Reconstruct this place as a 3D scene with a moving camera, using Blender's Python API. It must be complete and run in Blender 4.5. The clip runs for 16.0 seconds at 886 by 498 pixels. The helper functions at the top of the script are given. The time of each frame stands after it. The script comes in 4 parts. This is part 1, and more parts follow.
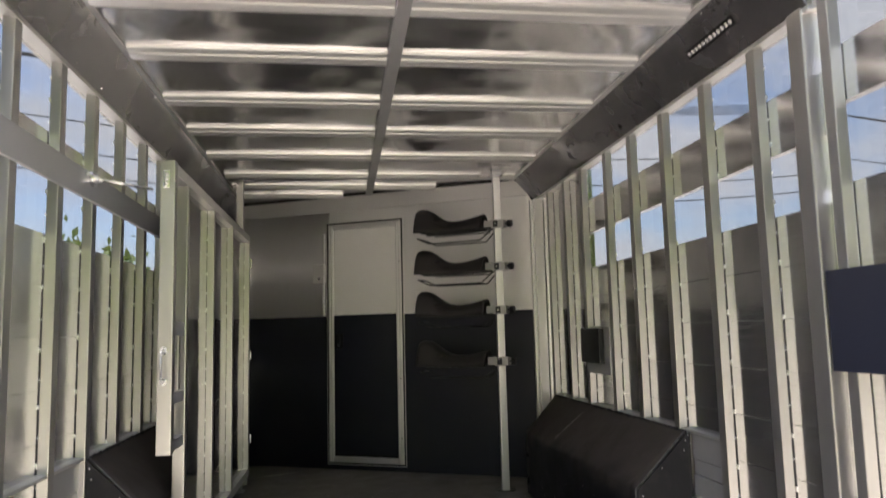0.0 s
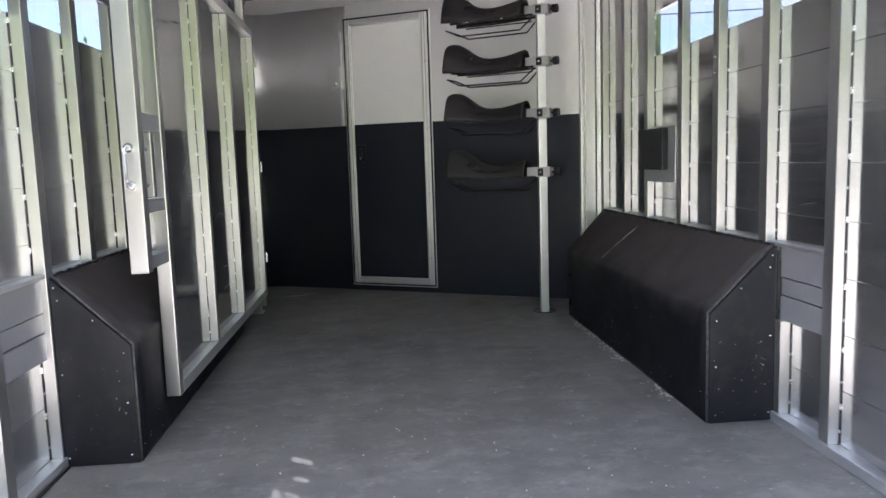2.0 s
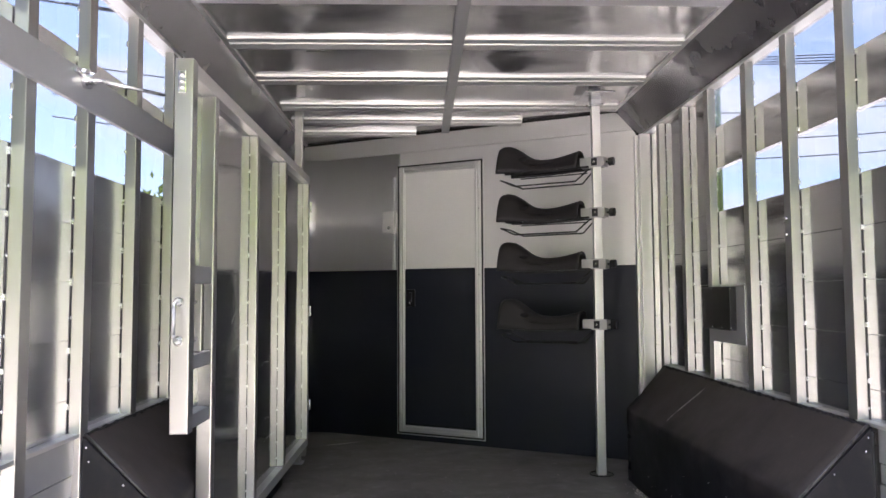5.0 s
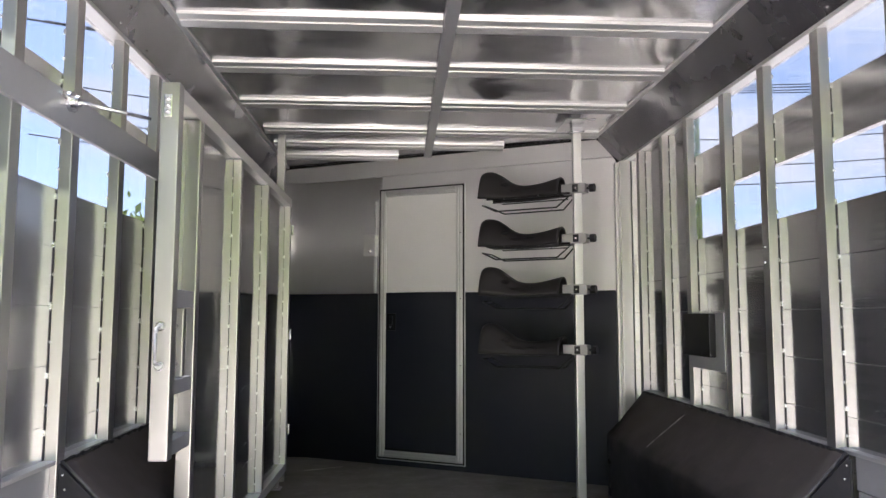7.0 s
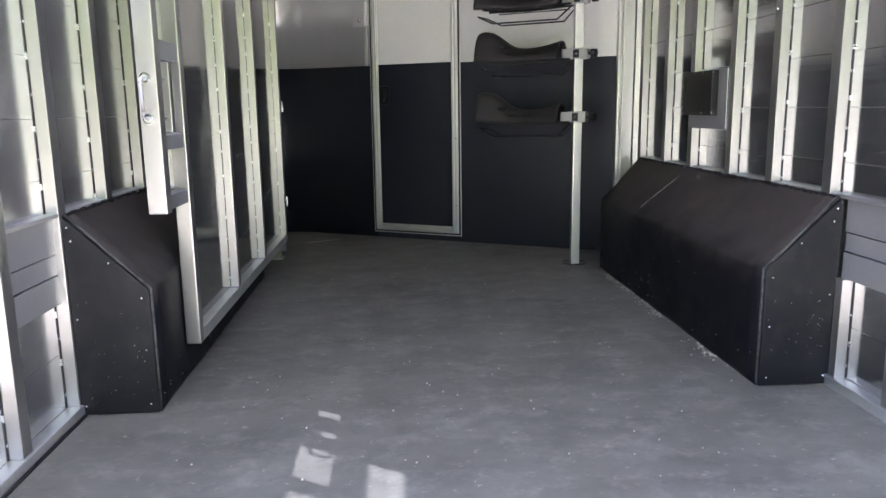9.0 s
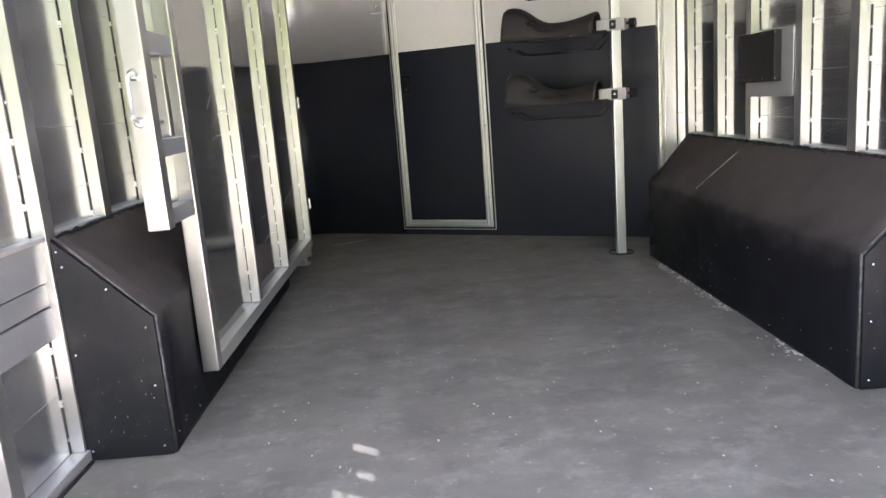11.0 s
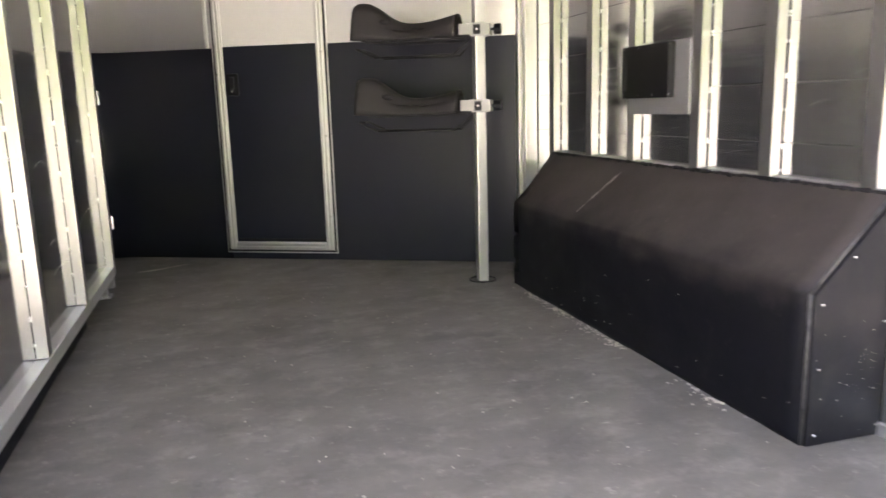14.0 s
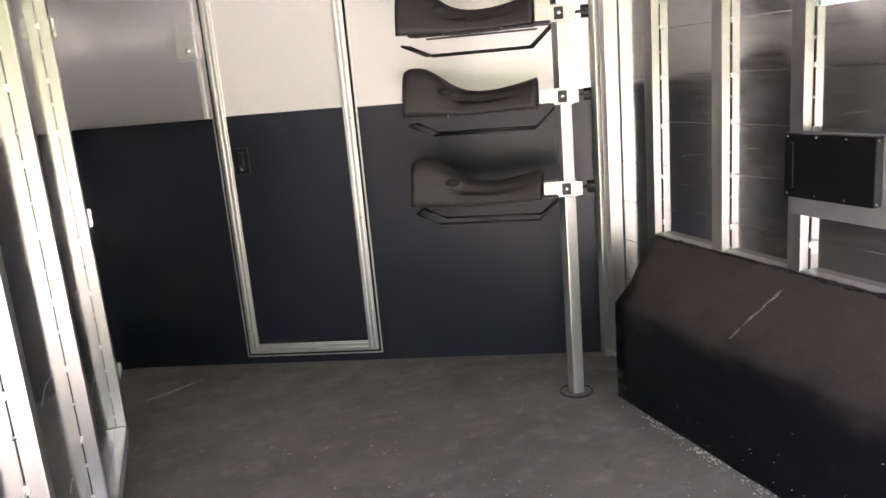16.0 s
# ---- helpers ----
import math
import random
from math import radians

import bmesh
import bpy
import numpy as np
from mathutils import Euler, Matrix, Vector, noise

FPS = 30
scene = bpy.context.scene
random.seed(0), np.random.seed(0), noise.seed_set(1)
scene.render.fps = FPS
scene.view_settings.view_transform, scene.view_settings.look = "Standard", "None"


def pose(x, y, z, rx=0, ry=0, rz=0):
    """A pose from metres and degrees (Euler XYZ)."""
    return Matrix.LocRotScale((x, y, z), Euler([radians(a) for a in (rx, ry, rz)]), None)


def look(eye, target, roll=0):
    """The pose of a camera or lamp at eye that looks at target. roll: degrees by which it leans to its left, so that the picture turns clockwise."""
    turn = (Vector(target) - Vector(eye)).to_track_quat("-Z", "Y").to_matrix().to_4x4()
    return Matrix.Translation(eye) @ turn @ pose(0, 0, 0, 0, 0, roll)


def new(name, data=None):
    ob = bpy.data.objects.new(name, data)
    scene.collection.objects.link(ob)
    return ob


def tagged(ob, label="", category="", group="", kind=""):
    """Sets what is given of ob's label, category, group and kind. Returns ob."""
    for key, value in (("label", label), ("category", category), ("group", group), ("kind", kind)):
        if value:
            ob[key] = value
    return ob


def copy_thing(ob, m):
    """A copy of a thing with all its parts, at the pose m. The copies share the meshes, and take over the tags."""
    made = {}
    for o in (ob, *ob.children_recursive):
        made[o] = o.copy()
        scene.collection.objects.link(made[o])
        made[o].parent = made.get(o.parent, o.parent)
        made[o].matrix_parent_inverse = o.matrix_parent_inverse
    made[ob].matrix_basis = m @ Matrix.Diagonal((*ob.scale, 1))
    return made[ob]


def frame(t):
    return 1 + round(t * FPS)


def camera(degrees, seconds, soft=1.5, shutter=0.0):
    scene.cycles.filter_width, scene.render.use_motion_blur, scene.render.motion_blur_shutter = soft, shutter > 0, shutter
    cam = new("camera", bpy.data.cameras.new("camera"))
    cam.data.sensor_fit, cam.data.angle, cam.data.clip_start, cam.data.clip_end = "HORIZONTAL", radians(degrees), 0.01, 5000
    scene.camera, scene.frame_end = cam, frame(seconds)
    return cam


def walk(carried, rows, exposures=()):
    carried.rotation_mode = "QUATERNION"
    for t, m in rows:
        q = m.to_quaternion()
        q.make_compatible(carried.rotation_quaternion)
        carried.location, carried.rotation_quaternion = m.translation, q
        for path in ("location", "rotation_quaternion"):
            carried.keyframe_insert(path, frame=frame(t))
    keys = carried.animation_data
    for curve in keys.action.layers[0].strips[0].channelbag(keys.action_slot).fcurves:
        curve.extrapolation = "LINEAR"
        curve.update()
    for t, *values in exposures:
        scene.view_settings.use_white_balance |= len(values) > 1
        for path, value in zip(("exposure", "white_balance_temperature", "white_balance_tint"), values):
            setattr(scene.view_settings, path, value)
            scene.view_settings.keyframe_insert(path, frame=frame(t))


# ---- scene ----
cam = camera(61.8, 16.0, shutter=0.4)
PATH = [
    (0, (-0.234, 0.03, 1.036), (0.036, 1.998, 1.262), -1.4),
    (0.5, (-0.192, 0.21, 0.977), (0.073, 2.191, 1.043), -1.4),
    (1, (-0.127, 0.34, 0.919), (0.112, 2.324, 0.858), -1.3),
    (1.5, (-0.148, 0.478, 0.912), (0.064, 2.46, 0.747), -1.5),
    (2, (-0.153, 0.625, 0.927), (0.015, 2.603, 0.689), -1.8),
    (2.5, (-0.13, 0.781, 0.892), (-0.007, 2.755, 0.593), -2.1),
    (3, (-0.105, 0.862, 0.852), (-0.045, 2.811, 0.405), -1.3),
    (3.5, (-0.145, 0.825, 0.884), (-0.124, 2.786, 0.487), -0.2),
    (4, (-0.172, 0.806, 0.959), (-0.13, 2.802, 0.837), -0.2),
    (4.5, (-0.182, 0.767, 1.0), (-0.131, 2.765, 1.068), -0.3),
    (7, (-0.206, 0.752, 1.023), (-0.09, 2.74, 1.207), 0.1),
    (7.5, (-0.216, 0.749, 1.025), (-0.09, 2.739, 1.171), 0.0),
    (8, (-0.222, 0.767, 0.999), (-0.091, 2.763, 1.001), -0.0),
    (8.5, (-0.218, 0.793, 0.939), (-0.087, 2.779, 0.741), -0.1),
    (9, (-0.214, 0.792, 0.897), (-0.087, 2.753, 0.524), -0.8),
    (11.3, (-0.233, 1.206, 0.878), (-0.18, 3.166, 0.483), -4.8),
    (11.5, (-0.274, 1.283, 0.892), (-0.154, 3.249, 0.545), -4.3),
    (12, (-0.342, 1.342, 0.871), (-0.124, 3.307, 0.569), -2.8),
    (12.5, (-0.329, 1.352, 0.873), (0.175, 3.26, 0.545), -3.2),
    (13, (-0.337, 1.361, 0.868), (0.363, 3.196, 0.493), -2.8),
    (13.5, (-0.325, 1.436, 0.862), (0.356, 3.276, 0.474), -1.3),
    (14, (-0.369, 1.626, 0.847), (0.19, 3.508, 0.466), -1.6),
    (14.5, (-0.44, 1.895, 0.889), (0.048, 3.803, 0.543), -3.5),
    (15, (-0.49, 2.257, 0.955), (-0.014, 4.168, 0.602), -1.1),
    (15.5, (-0.512, 2.377, 1.231), (0.016, 4.26, 0.811), -2.4),
    (16, (-0.595, 2.499, 1.282), (0.069, 4.332, 0.836), -4.9),
]
EXPOSURES = [(0.0, 1.92, 6250, 20), (1.5, 2.66, 5650, 22), (2.5, 2.92, 5400, 23), (3.5, 3.24, 5950, 26), (4.2, 2.98, 5750, 26), (7.0, 2.62, 5700, 24), (8.0, 2.54, 5650, 23),
             (9.0, 2.98, 5500, 24), (11.5, 3.5, 5850, 25), (12.5, 3.62, 5750, 24), (14.0, 3.75, 6200, 28), (14.5, 3.82, 6100, 29), (16.0, 3.86, 6000, 30)]
walk(cam, [(t, look(eye, target, roll)) for t, eye, target, roll in PATH], EXPOSURES)

# ---- light: a high sun over the front kerb side, and a sky with broken cloud ----
SUN_TO = Vector((-0.517, 0.357, 1.0)).normalized()
world = bpy.data.worlds.new("sky")
scene.world = world
world.use_nodes = True


def sky_nodes():
    nt = world.node_tree
    nt.nodes.clear()
    n, l = nt.nodes.new, nt.links.new
    out, bg, sky = n("ShaderNodeOutputWorld"), n("ShaderNodeBackground"), n("ShaderNodeTexSky")
    sky.sky_type, sky.sun_disc = "NISHITA", False
    sky.sun_elevation = math.asin(SUN_TO.z)
    sky.sun_rotation = math.atan2(SUN_TO.x, SUN_TO.y)
    sky.air_density, sky.dust_density = 1.0, 0.6
    co, mp, noi, ramp, mix = n("ShaderNodeTexCoord"), n("ShaderNodeMapping"), n("ShaderNodeTexNoise"), n("ShaderNodeValToRGB"), n("ShaderNodeMix")
    mp.inputs["Scale"].default_value = (1.0, 1.0, 2.6)
    noi.inputs["Scale"].default_value, noi.inputs["Detail"].default_value, noi.inputs["Roughness"].default_value = 3.4, 7.0, 0.55
    ramp.color_ramp.elements[0].position, ramp.color_ramp.elements[1].position = 0.42, 0.60
    ramp.color_ramp.elements[0].color = (0.22, 0.22, 0.22, 1)
    mix.data_type = "RGBA"
    mix.inputs[7].default_value = (5.0, 5.05, 4.95, 1)
    l(co.outputs["Generated"], mp.inputs["Vector"]), l(mp.outputs[0], noi.inputs["Vector"])
    l(noi.outputs["Fac"], ramp.inputs[0]), l(ramp.outputs[0], mix.inputs[0])
    l(sky.outputs[0], mix.inputs[6]), l(mix.outputs[2], bg.inputs["Color"])
    bg.inputs["Strength"].default_value = 0.15
    l(bg.outputs[0], out.inputs["Surface"])


sky_nodes()
sun = new("sun", bpy.data.lights.new("sun", "SUN"))
sun.data.energy, sun.data.angle, sun.data.color = 5.0, radians(0.5), (1.0, 0.93, 0.82)
sun.matrix_world = look((0, 0, 20), Vector((0, 0, 20)) - SUN_TO)


# ---- materials ----
def material(name, base, rough=0.5, metal=0.0, dark=None, grain=60.0, stretch=(1, 1, 1), vary=0.5, bump=0.1, bump_scale=None,
             stain=None, stain_scale=2.5, stain_at=(0.5, 0.7), rough_vary=0.1, coords="Object", spec=0.5, waves=0.0, wave_scale=1.6, random_tint=0.0):
    m = bpy.data.materials.new(name)
    m.use_nodes = True
    nt = m.node_tree
    n, l = nt.nodes.new, nt.links.new
    b = nt.nodes["Principled BSDF"]
    b.inputs["Metallic"].default_value, b.inputs["Specular IOR Level"].default_value = metal, spec
    co, mp = n("ShaderNodeTexCoord"), n("ShaderNodeMapping")
    mp.inputs["Scale"].default_value = stretch
    l(co.outputs[coords], mp.inputs["Vector"])
    fine, ramp = n("ShaderNodeTexNoise"), n("ShaderNodeValToRGB")
    fine.inputs["Scale"].default_value, fine.inputs["Detail"].default_value, fine.inputs["Roughness"].default_value = grain, 5, 0.6
    l(mp.outputs[0], fine.inputs["Vector"])
    d = dark or tuple(c * 0.75 for c in base)
    ramp.color_ramp.elements[0].color, ramp.color_ramp.elements[1].color = (*d, 1), (*base, 1)
    ramp.color_ramp.elements[0].position, ramp.color_ramp.elements[1].position = 0.5 - vary / 2, 0.5 + vary / 2
    l(fine.outputs["Fac"], ramp.inputs[0])
    colour = ramp.outputs[0]
    big = n("ShaderNodeTexNoise")
    big.inputs["Scale"].default_value, big.inputs["Detail"].default_value = stain_scale, 6
    l(co.outputs[coords], big.inputs["Vector"])
    if stain:
        r2, mix = n("ShaderNodeValToRGB"), n("ShaderNodeMix")
        r2.color_ramp.elements[0].position, r2.color_ramp.elements[1].position = stain_at
        r2.color_ramp.elements[1].color = (stain[3],) * 3 + (1,)
        mix.data_type = "RGBA"
        mix.inputs[7].default_value = (*stain[:3], 1)
        l(big.outputs["Fac"], r2.inputs[0]), l(r2.outputs[0], mix.inputs[0]), l(colour, mix.inputs[6])
        colour = mix.outputs[2]
    if random_tint:
        info, mr, hsv = n("ShaderNodeObjectInfo"), n("ShaderNodeMapRange"), n("ShaderNodeHueSaturation")
        mr.inputs["To Min"].default_value, mr.inputs["To Max"].default_value = 1 - random_tint, 1 + random_tint
        l(info.outputs["Random"], mr.inputs["Value"]), l(mr.outputs[0], hsv.inputs["Value"]), l(colour, hsv.inputs["Color"])
        colour = hsv.outputs[0]
    l(colour, b.inputs["Base Color"])
    rr = n("ShaderNodeMapRange")
    rr.inputs["To Min"].default_value, rr.inputs["To Max"].default_value = max(0.02, rough - rough_vary), rough + rough_vary
    rr.inputs["From Min"].default_value, rr.inputs["From Max"].default_value = 0.3, 0.7
    l((fine if not stain else big).outputs["Fac"], rr.inputs["Value"]), l(rr.outputs[0], b.inputs["Roughness"])
    bp = n("ShaderNodeBump")
    bp.inputs["Strength"].default_value, bp.inputs["Distance"].default_value = bump, 0.002
    height = fine.outputs["Fac"]
    if bump_scale:
        bn = n("ShaderNodeTexNoise")
        bn.inputs["Scale"].default_value, bn.inputs["Detail"].default_value = bump_scale, 4
        l(co.outputs[coords], bn.inputs["Vector"])
        height = bn.outputs["Fac"]
    l(height, bp.inputs["Height"])
    normal = bp
    if waves:
        wn, wb = n("ShaderNodeTexNoise"), n("ShaderNodeBump")
        wn.inputs["Scale"].default_value, wn.inputs["Detail"].default_value = wave_scale, 1.5
        l(co.outputs[coords], wn.inputs["Vector"])
        wb.inputs["Strength"].default_value, wb.inputs["Distance"].default_value = 1.0, waves
        l(wn.outputs["Fac"], wb.inputs["Height"]), l(bp.outputs[0], wb.inputs["Normal"])
        normal = wb
    l(normal.outputs[0], b.inputs["Normal"])
    return m


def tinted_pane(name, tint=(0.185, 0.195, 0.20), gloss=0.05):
    """Thin acrylic, tint deepened to hold the sky down: tinted light goes straight through, with a weak clear
    reflection.
    """
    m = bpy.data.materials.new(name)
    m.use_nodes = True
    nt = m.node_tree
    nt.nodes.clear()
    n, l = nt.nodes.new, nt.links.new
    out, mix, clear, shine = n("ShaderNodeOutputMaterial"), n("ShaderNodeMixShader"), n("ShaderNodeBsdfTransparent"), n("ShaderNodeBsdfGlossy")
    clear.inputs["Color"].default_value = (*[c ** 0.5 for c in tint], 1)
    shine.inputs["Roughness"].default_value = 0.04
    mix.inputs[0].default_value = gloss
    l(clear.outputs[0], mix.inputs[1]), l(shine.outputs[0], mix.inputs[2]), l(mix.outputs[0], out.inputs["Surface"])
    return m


def floor_material():
    m = bpy.data.materials.new("dusty black rubber floor mat")
    m.use_nodes = True
    nt = m.node_tree
    n, l = nt.nodes.new, nt.links.new
    b = nt.nodes["Principled BSDF"]
    co = n("ShaderNodeTexCoord")

    def noise_at(scale, detail, rough, stretch):
        mp, t = n("ShaderNodeMapping"), n("ShaderNodeTexNoise")
        mp.inputs["Scale"].default_value = stretch
        t.inputs["Scale"].default_value, t.inputs["Detail"].default_value, t.inputs["Roughness"].default_value = scale, detail, rough
        l(co.outputs["Object"], mp.inputs["Vector"]), l(mp.outputs[0], t.inputs["Vector"])
        return t.outputs["Fac"]

    def layer(under, colour, fac, lo, hi, most):
        r, mix, mul = n("ShaderNodeMapRange"), n("ShaderNodeMix"), None
        r.inputs["From Min"].default_value, r.inputs["From Max"].default_value, r.inputs["To Max"].default_value = lo, hi, most
        mix.data_type = "RGBA"
        mix.inputs[7].default_value = (*colour, 1)
        l(fac, r.inputs["Value"]), l(r.outputs[0], mix.inputs[0])
        if isinstance(under, tuple):
            mix.inputs[6].default_value = (*under, 1)
        else:
            l(under, mix.inputs[6])
        return mix.outputs[2]

    c = layer((0.102, 0.096, 0.083), (0.186, 0.178, 0.154), noise_at(3.0, 10, 0.68, (1, 1.3, 1)), 0.34, 0.66, 1.0)
    c = layer(c, (0.20, 0.187, 0.158), noise_at(1.3, 3, 0.5, (1, 1, 1)), 0.45, 0.7, 0.5)
    c = layer(c, (0.37, 0.355, 0.315), noise_at(6.0, 10, 0.74, (1, 1.25, 1)), 0.50, 0.74, 0.5)
    c = layer(c, (0.56, 0.53, 0.47), noise_at(24.0, 7, 0.75, (0.9, 1.2, 1)), 0.60, 0.72, 0.7)
    c = layer(c, (0.070, 0.066, 0.062), noise_at(11.0, 8, 0.7, (1, 1, 1)), 0.58, 0.74, 0.6)
    l(c, b.inputs["Base Color"])
    rr = n("ShaderNodeMapRange")
    rr.inputs["To Min"].default_value, rr.inputs["To Max"].default_value = 0.40, 0.62
    l(noise_at(5.0, 6, 0.6, (1, 1, 1)), rr.inputs["Value"]), l(rr.outputs[0], b.inputs["Roughness"])
    bp = n("ShaderNodeBump")
    bp.inputs["Strength"].default_value, bp.inputs["Distance"].default_value = 0.35, 0.002
    l(noise_at(120.0, 4, 0.6, (1, 1, 1)), bp.inputs["Height"]), l(bp.outputs[0], b.inputs["Normal"])
    return m


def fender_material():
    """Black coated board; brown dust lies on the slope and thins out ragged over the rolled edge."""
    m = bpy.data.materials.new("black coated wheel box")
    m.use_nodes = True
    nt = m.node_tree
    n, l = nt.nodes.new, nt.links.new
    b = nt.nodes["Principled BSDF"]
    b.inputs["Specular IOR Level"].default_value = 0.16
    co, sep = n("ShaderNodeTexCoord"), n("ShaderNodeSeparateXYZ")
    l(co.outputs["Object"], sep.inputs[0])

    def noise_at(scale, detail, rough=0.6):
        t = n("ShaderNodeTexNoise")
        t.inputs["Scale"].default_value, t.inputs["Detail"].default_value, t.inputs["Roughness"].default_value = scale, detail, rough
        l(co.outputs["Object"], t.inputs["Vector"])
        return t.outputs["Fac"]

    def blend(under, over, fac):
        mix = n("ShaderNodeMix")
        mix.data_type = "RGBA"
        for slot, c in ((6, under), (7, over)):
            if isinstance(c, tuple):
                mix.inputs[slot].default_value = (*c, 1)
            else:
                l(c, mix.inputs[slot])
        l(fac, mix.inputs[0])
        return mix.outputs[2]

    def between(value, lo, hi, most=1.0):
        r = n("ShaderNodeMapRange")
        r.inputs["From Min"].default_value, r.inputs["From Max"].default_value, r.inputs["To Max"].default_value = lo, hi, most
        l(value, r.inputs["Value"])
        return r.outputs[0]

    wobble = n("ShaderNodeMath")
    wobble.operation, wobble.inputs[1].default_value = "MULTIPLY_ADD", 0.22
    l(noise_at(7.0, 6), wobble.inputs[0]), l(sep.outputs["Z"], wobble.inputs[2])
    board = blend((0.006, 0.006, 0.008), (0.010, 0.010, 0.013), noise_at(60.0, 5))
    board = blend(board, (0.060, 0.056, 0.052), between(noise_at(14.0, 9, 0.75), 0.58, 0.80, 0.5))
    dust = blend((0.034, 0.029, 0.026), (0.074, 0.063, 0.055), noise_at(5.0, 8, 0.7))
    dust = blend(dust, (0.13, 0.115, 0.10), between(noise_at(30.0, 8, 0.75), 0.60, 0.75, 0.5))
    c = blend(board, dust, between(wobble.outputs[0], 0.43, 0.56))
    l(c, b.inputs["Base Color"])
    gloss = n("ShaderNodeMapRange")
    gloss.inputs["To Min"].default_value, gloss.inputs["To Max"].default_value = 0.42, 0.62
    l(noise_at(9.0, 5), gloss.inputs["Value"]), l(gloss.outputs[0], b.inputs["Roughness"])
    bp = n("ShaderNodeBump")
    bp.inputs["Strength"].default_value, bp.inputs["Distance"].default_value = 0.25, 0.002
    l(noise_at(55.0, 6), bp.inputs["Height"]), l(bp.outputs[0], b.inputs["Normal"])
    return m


SHEET = material("mill aluminium plank", (0.78, 0.775, 0.775), 0.14, 0.95, dark=(0.62, 0.615, 0.61), grain=3, stretch=(1, 1, 30), vary=0.7, bump=0.0, rough_vary=0.04, waves=0.0022, wave_scale=3.0, random_tint=0.06)
DULL_SHEET = material("dulled aluminium plank", (0.78, 0.775, 0.77), 0.21, 0.90, dark=(0.70, 0.695, 0.69), grain=3, stretch=(1, 1, 30), vary=0.7, bump=0.0, rough_vary=0.02, waves=0.005, wave_scale=3.0, random_tint=0.04)
GATE_SHEET = material("gate aluminium sheet", (0.62, 0.615, 0.61), 0.10, 0.92, dark=(0.48, 0.475, 0.47), grain=3, stretch=(1, 1.5, 30), vary=0.7, bump=0.0, rough_vary=0.05, waves=0.006, wave_scale=2.0)
POST = material("extruded aluminium", (0.49, 0.48, 0.46), 0.33, 0.9, dark=(0.43, 0.42, 0.405), grain=9, stretch=(3, 3, 0.4), vary=0.7, bump=0.0, rough_vary=0.05)
BRIGHT = material("bright square aluminium tube", (0.80, 0.79, 0.77), 0.38, 0.85, dark=(0.74, 0.73, 0.71), grain=9, stretch=(3, 3, 0.4), vary=0.7, bump=0.0, rough_vary=0.05)
RAIL = material("extruded aluminium rail", (0.82, 0.81, 0.79), 0.37, 0.88, dark=(0.77, 0.76, 0.75), grain=9, stretch=(3, 0.4, 3), vary=0.7, bump=0.0, rough_vary=0.05, waves=0.0015, wave_scale=6)
SATIN = material("satin aluminium plate", (0.56, 0.56, 0.56), 0.45, 0.75, dark=(0.48, 0.48, 0.49), grain=30, vary=0.6, bump=0.06, rough_vary=0.08)
CEIL = material("ceiling aluminium sheet", (0.60, 0.595, 0.60), 0.20, 0.92, dark=(0.50, 0.495, 0.50), grain=1.6, stretch=(0.7, 1.6, 1), vary=0.6, bump=0.0, rough_vary=0.09, waves=0.05, wave_scale=1.9)
RIB = material("ceiling rib aluminium", (0.86, 0.85, 0.83), 0.33, 0.80, dark=(0.81, 0.80, 0.78), grain=9, stretch=(0.4, 3, 3), vary=0.7, bump=0.0, rough_vary=0.04)
COVE = material("grey coated cove sheet", (0.36, 0.355, 0.37), 0.24, 0.90, dark=(0.28, 0.275, 0.29), grain=2.2, vary=0.5, bump=0.0, waves=0.02, wave_scale=2.5)
FRONT_SHEET = material("front wall aluminium", (0.86, 0.84, 0.82), 0.37, 0.55, dark=(0.81, 0.79, 0.77), grain=2.5, stretch=(2, 2, 0.4), vary=0.7, bump=0.0, rough_vary=0.03, waves=0.003, wave_scale=1.4)
FRONT_GLOSS = material("polished front sheet", (0.86, 0.84, 0.84), 0.30, 0.60, dark=(0.81, 0.79, 0.79), grain=2.5, stretch=(2, 2, 0.4), vary=0.7, bump=0.0, rough_vary=0.01, waves=0.003, wave_scale=2.0)
LINING = material("black rubber lining", (0.018, 0.020, 0.031), 0.34, 0.0, dark=(0.012, 0.014, 0.023), grain=160, vary=0.6, bump=0.12, stain=(0.034, 0.034, 0.032, 0.5), stain_scale=1.6, stain_at=(0.45, 0.8), rough_vary=0.04, spec=0.35)
FLOOR = floor_material()
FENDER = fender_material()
CAP = material("black end plate", (0.012, 0.012, 0.014), 0.42, 0.0, dark=(0.008, 0.008, 0.010), grain=110, vary=0.6, bump=0.2, stain=(0.035, 0.033, 0.031, 0.6), stain_scale=11, stain_at=(0.52, 0.75), spec=0.3)
PAD = material("black moulded plastic", (0.027, 0.023, 0.022), 0.52, 0.0, dark=(0.010, 0.009, 0.009), grain=220, vary=0.6, bump=0.3)
BLACK = material("black painted steel", (0.012, 0.012, 0.012), 0.38, 0.2, grain=90, bump=0.08)
GLOSS = material("glossy black plastic", (0.008, 0.008, 0.008), 0.36, 0.0, grain=4, bump=0.0, rough_vary=0.03, spec=0.3)
WORN = material("worn black edge", (0.10, 0.095, 0.09), 0.5, 0.0, dark=(0.012, 0.012, 0.012), grain=45, vary=0.3, bump=0.3)
JOINT = material("dark joint sliver", (0.06, 0.056, 0.052), 0.7, 0.0, grain=120, bump=0.2)
SEAL = material("black rubber seal", (0.010, 0.010, 0.010), 0.7, 0.0, grain=120, bump=0.2)
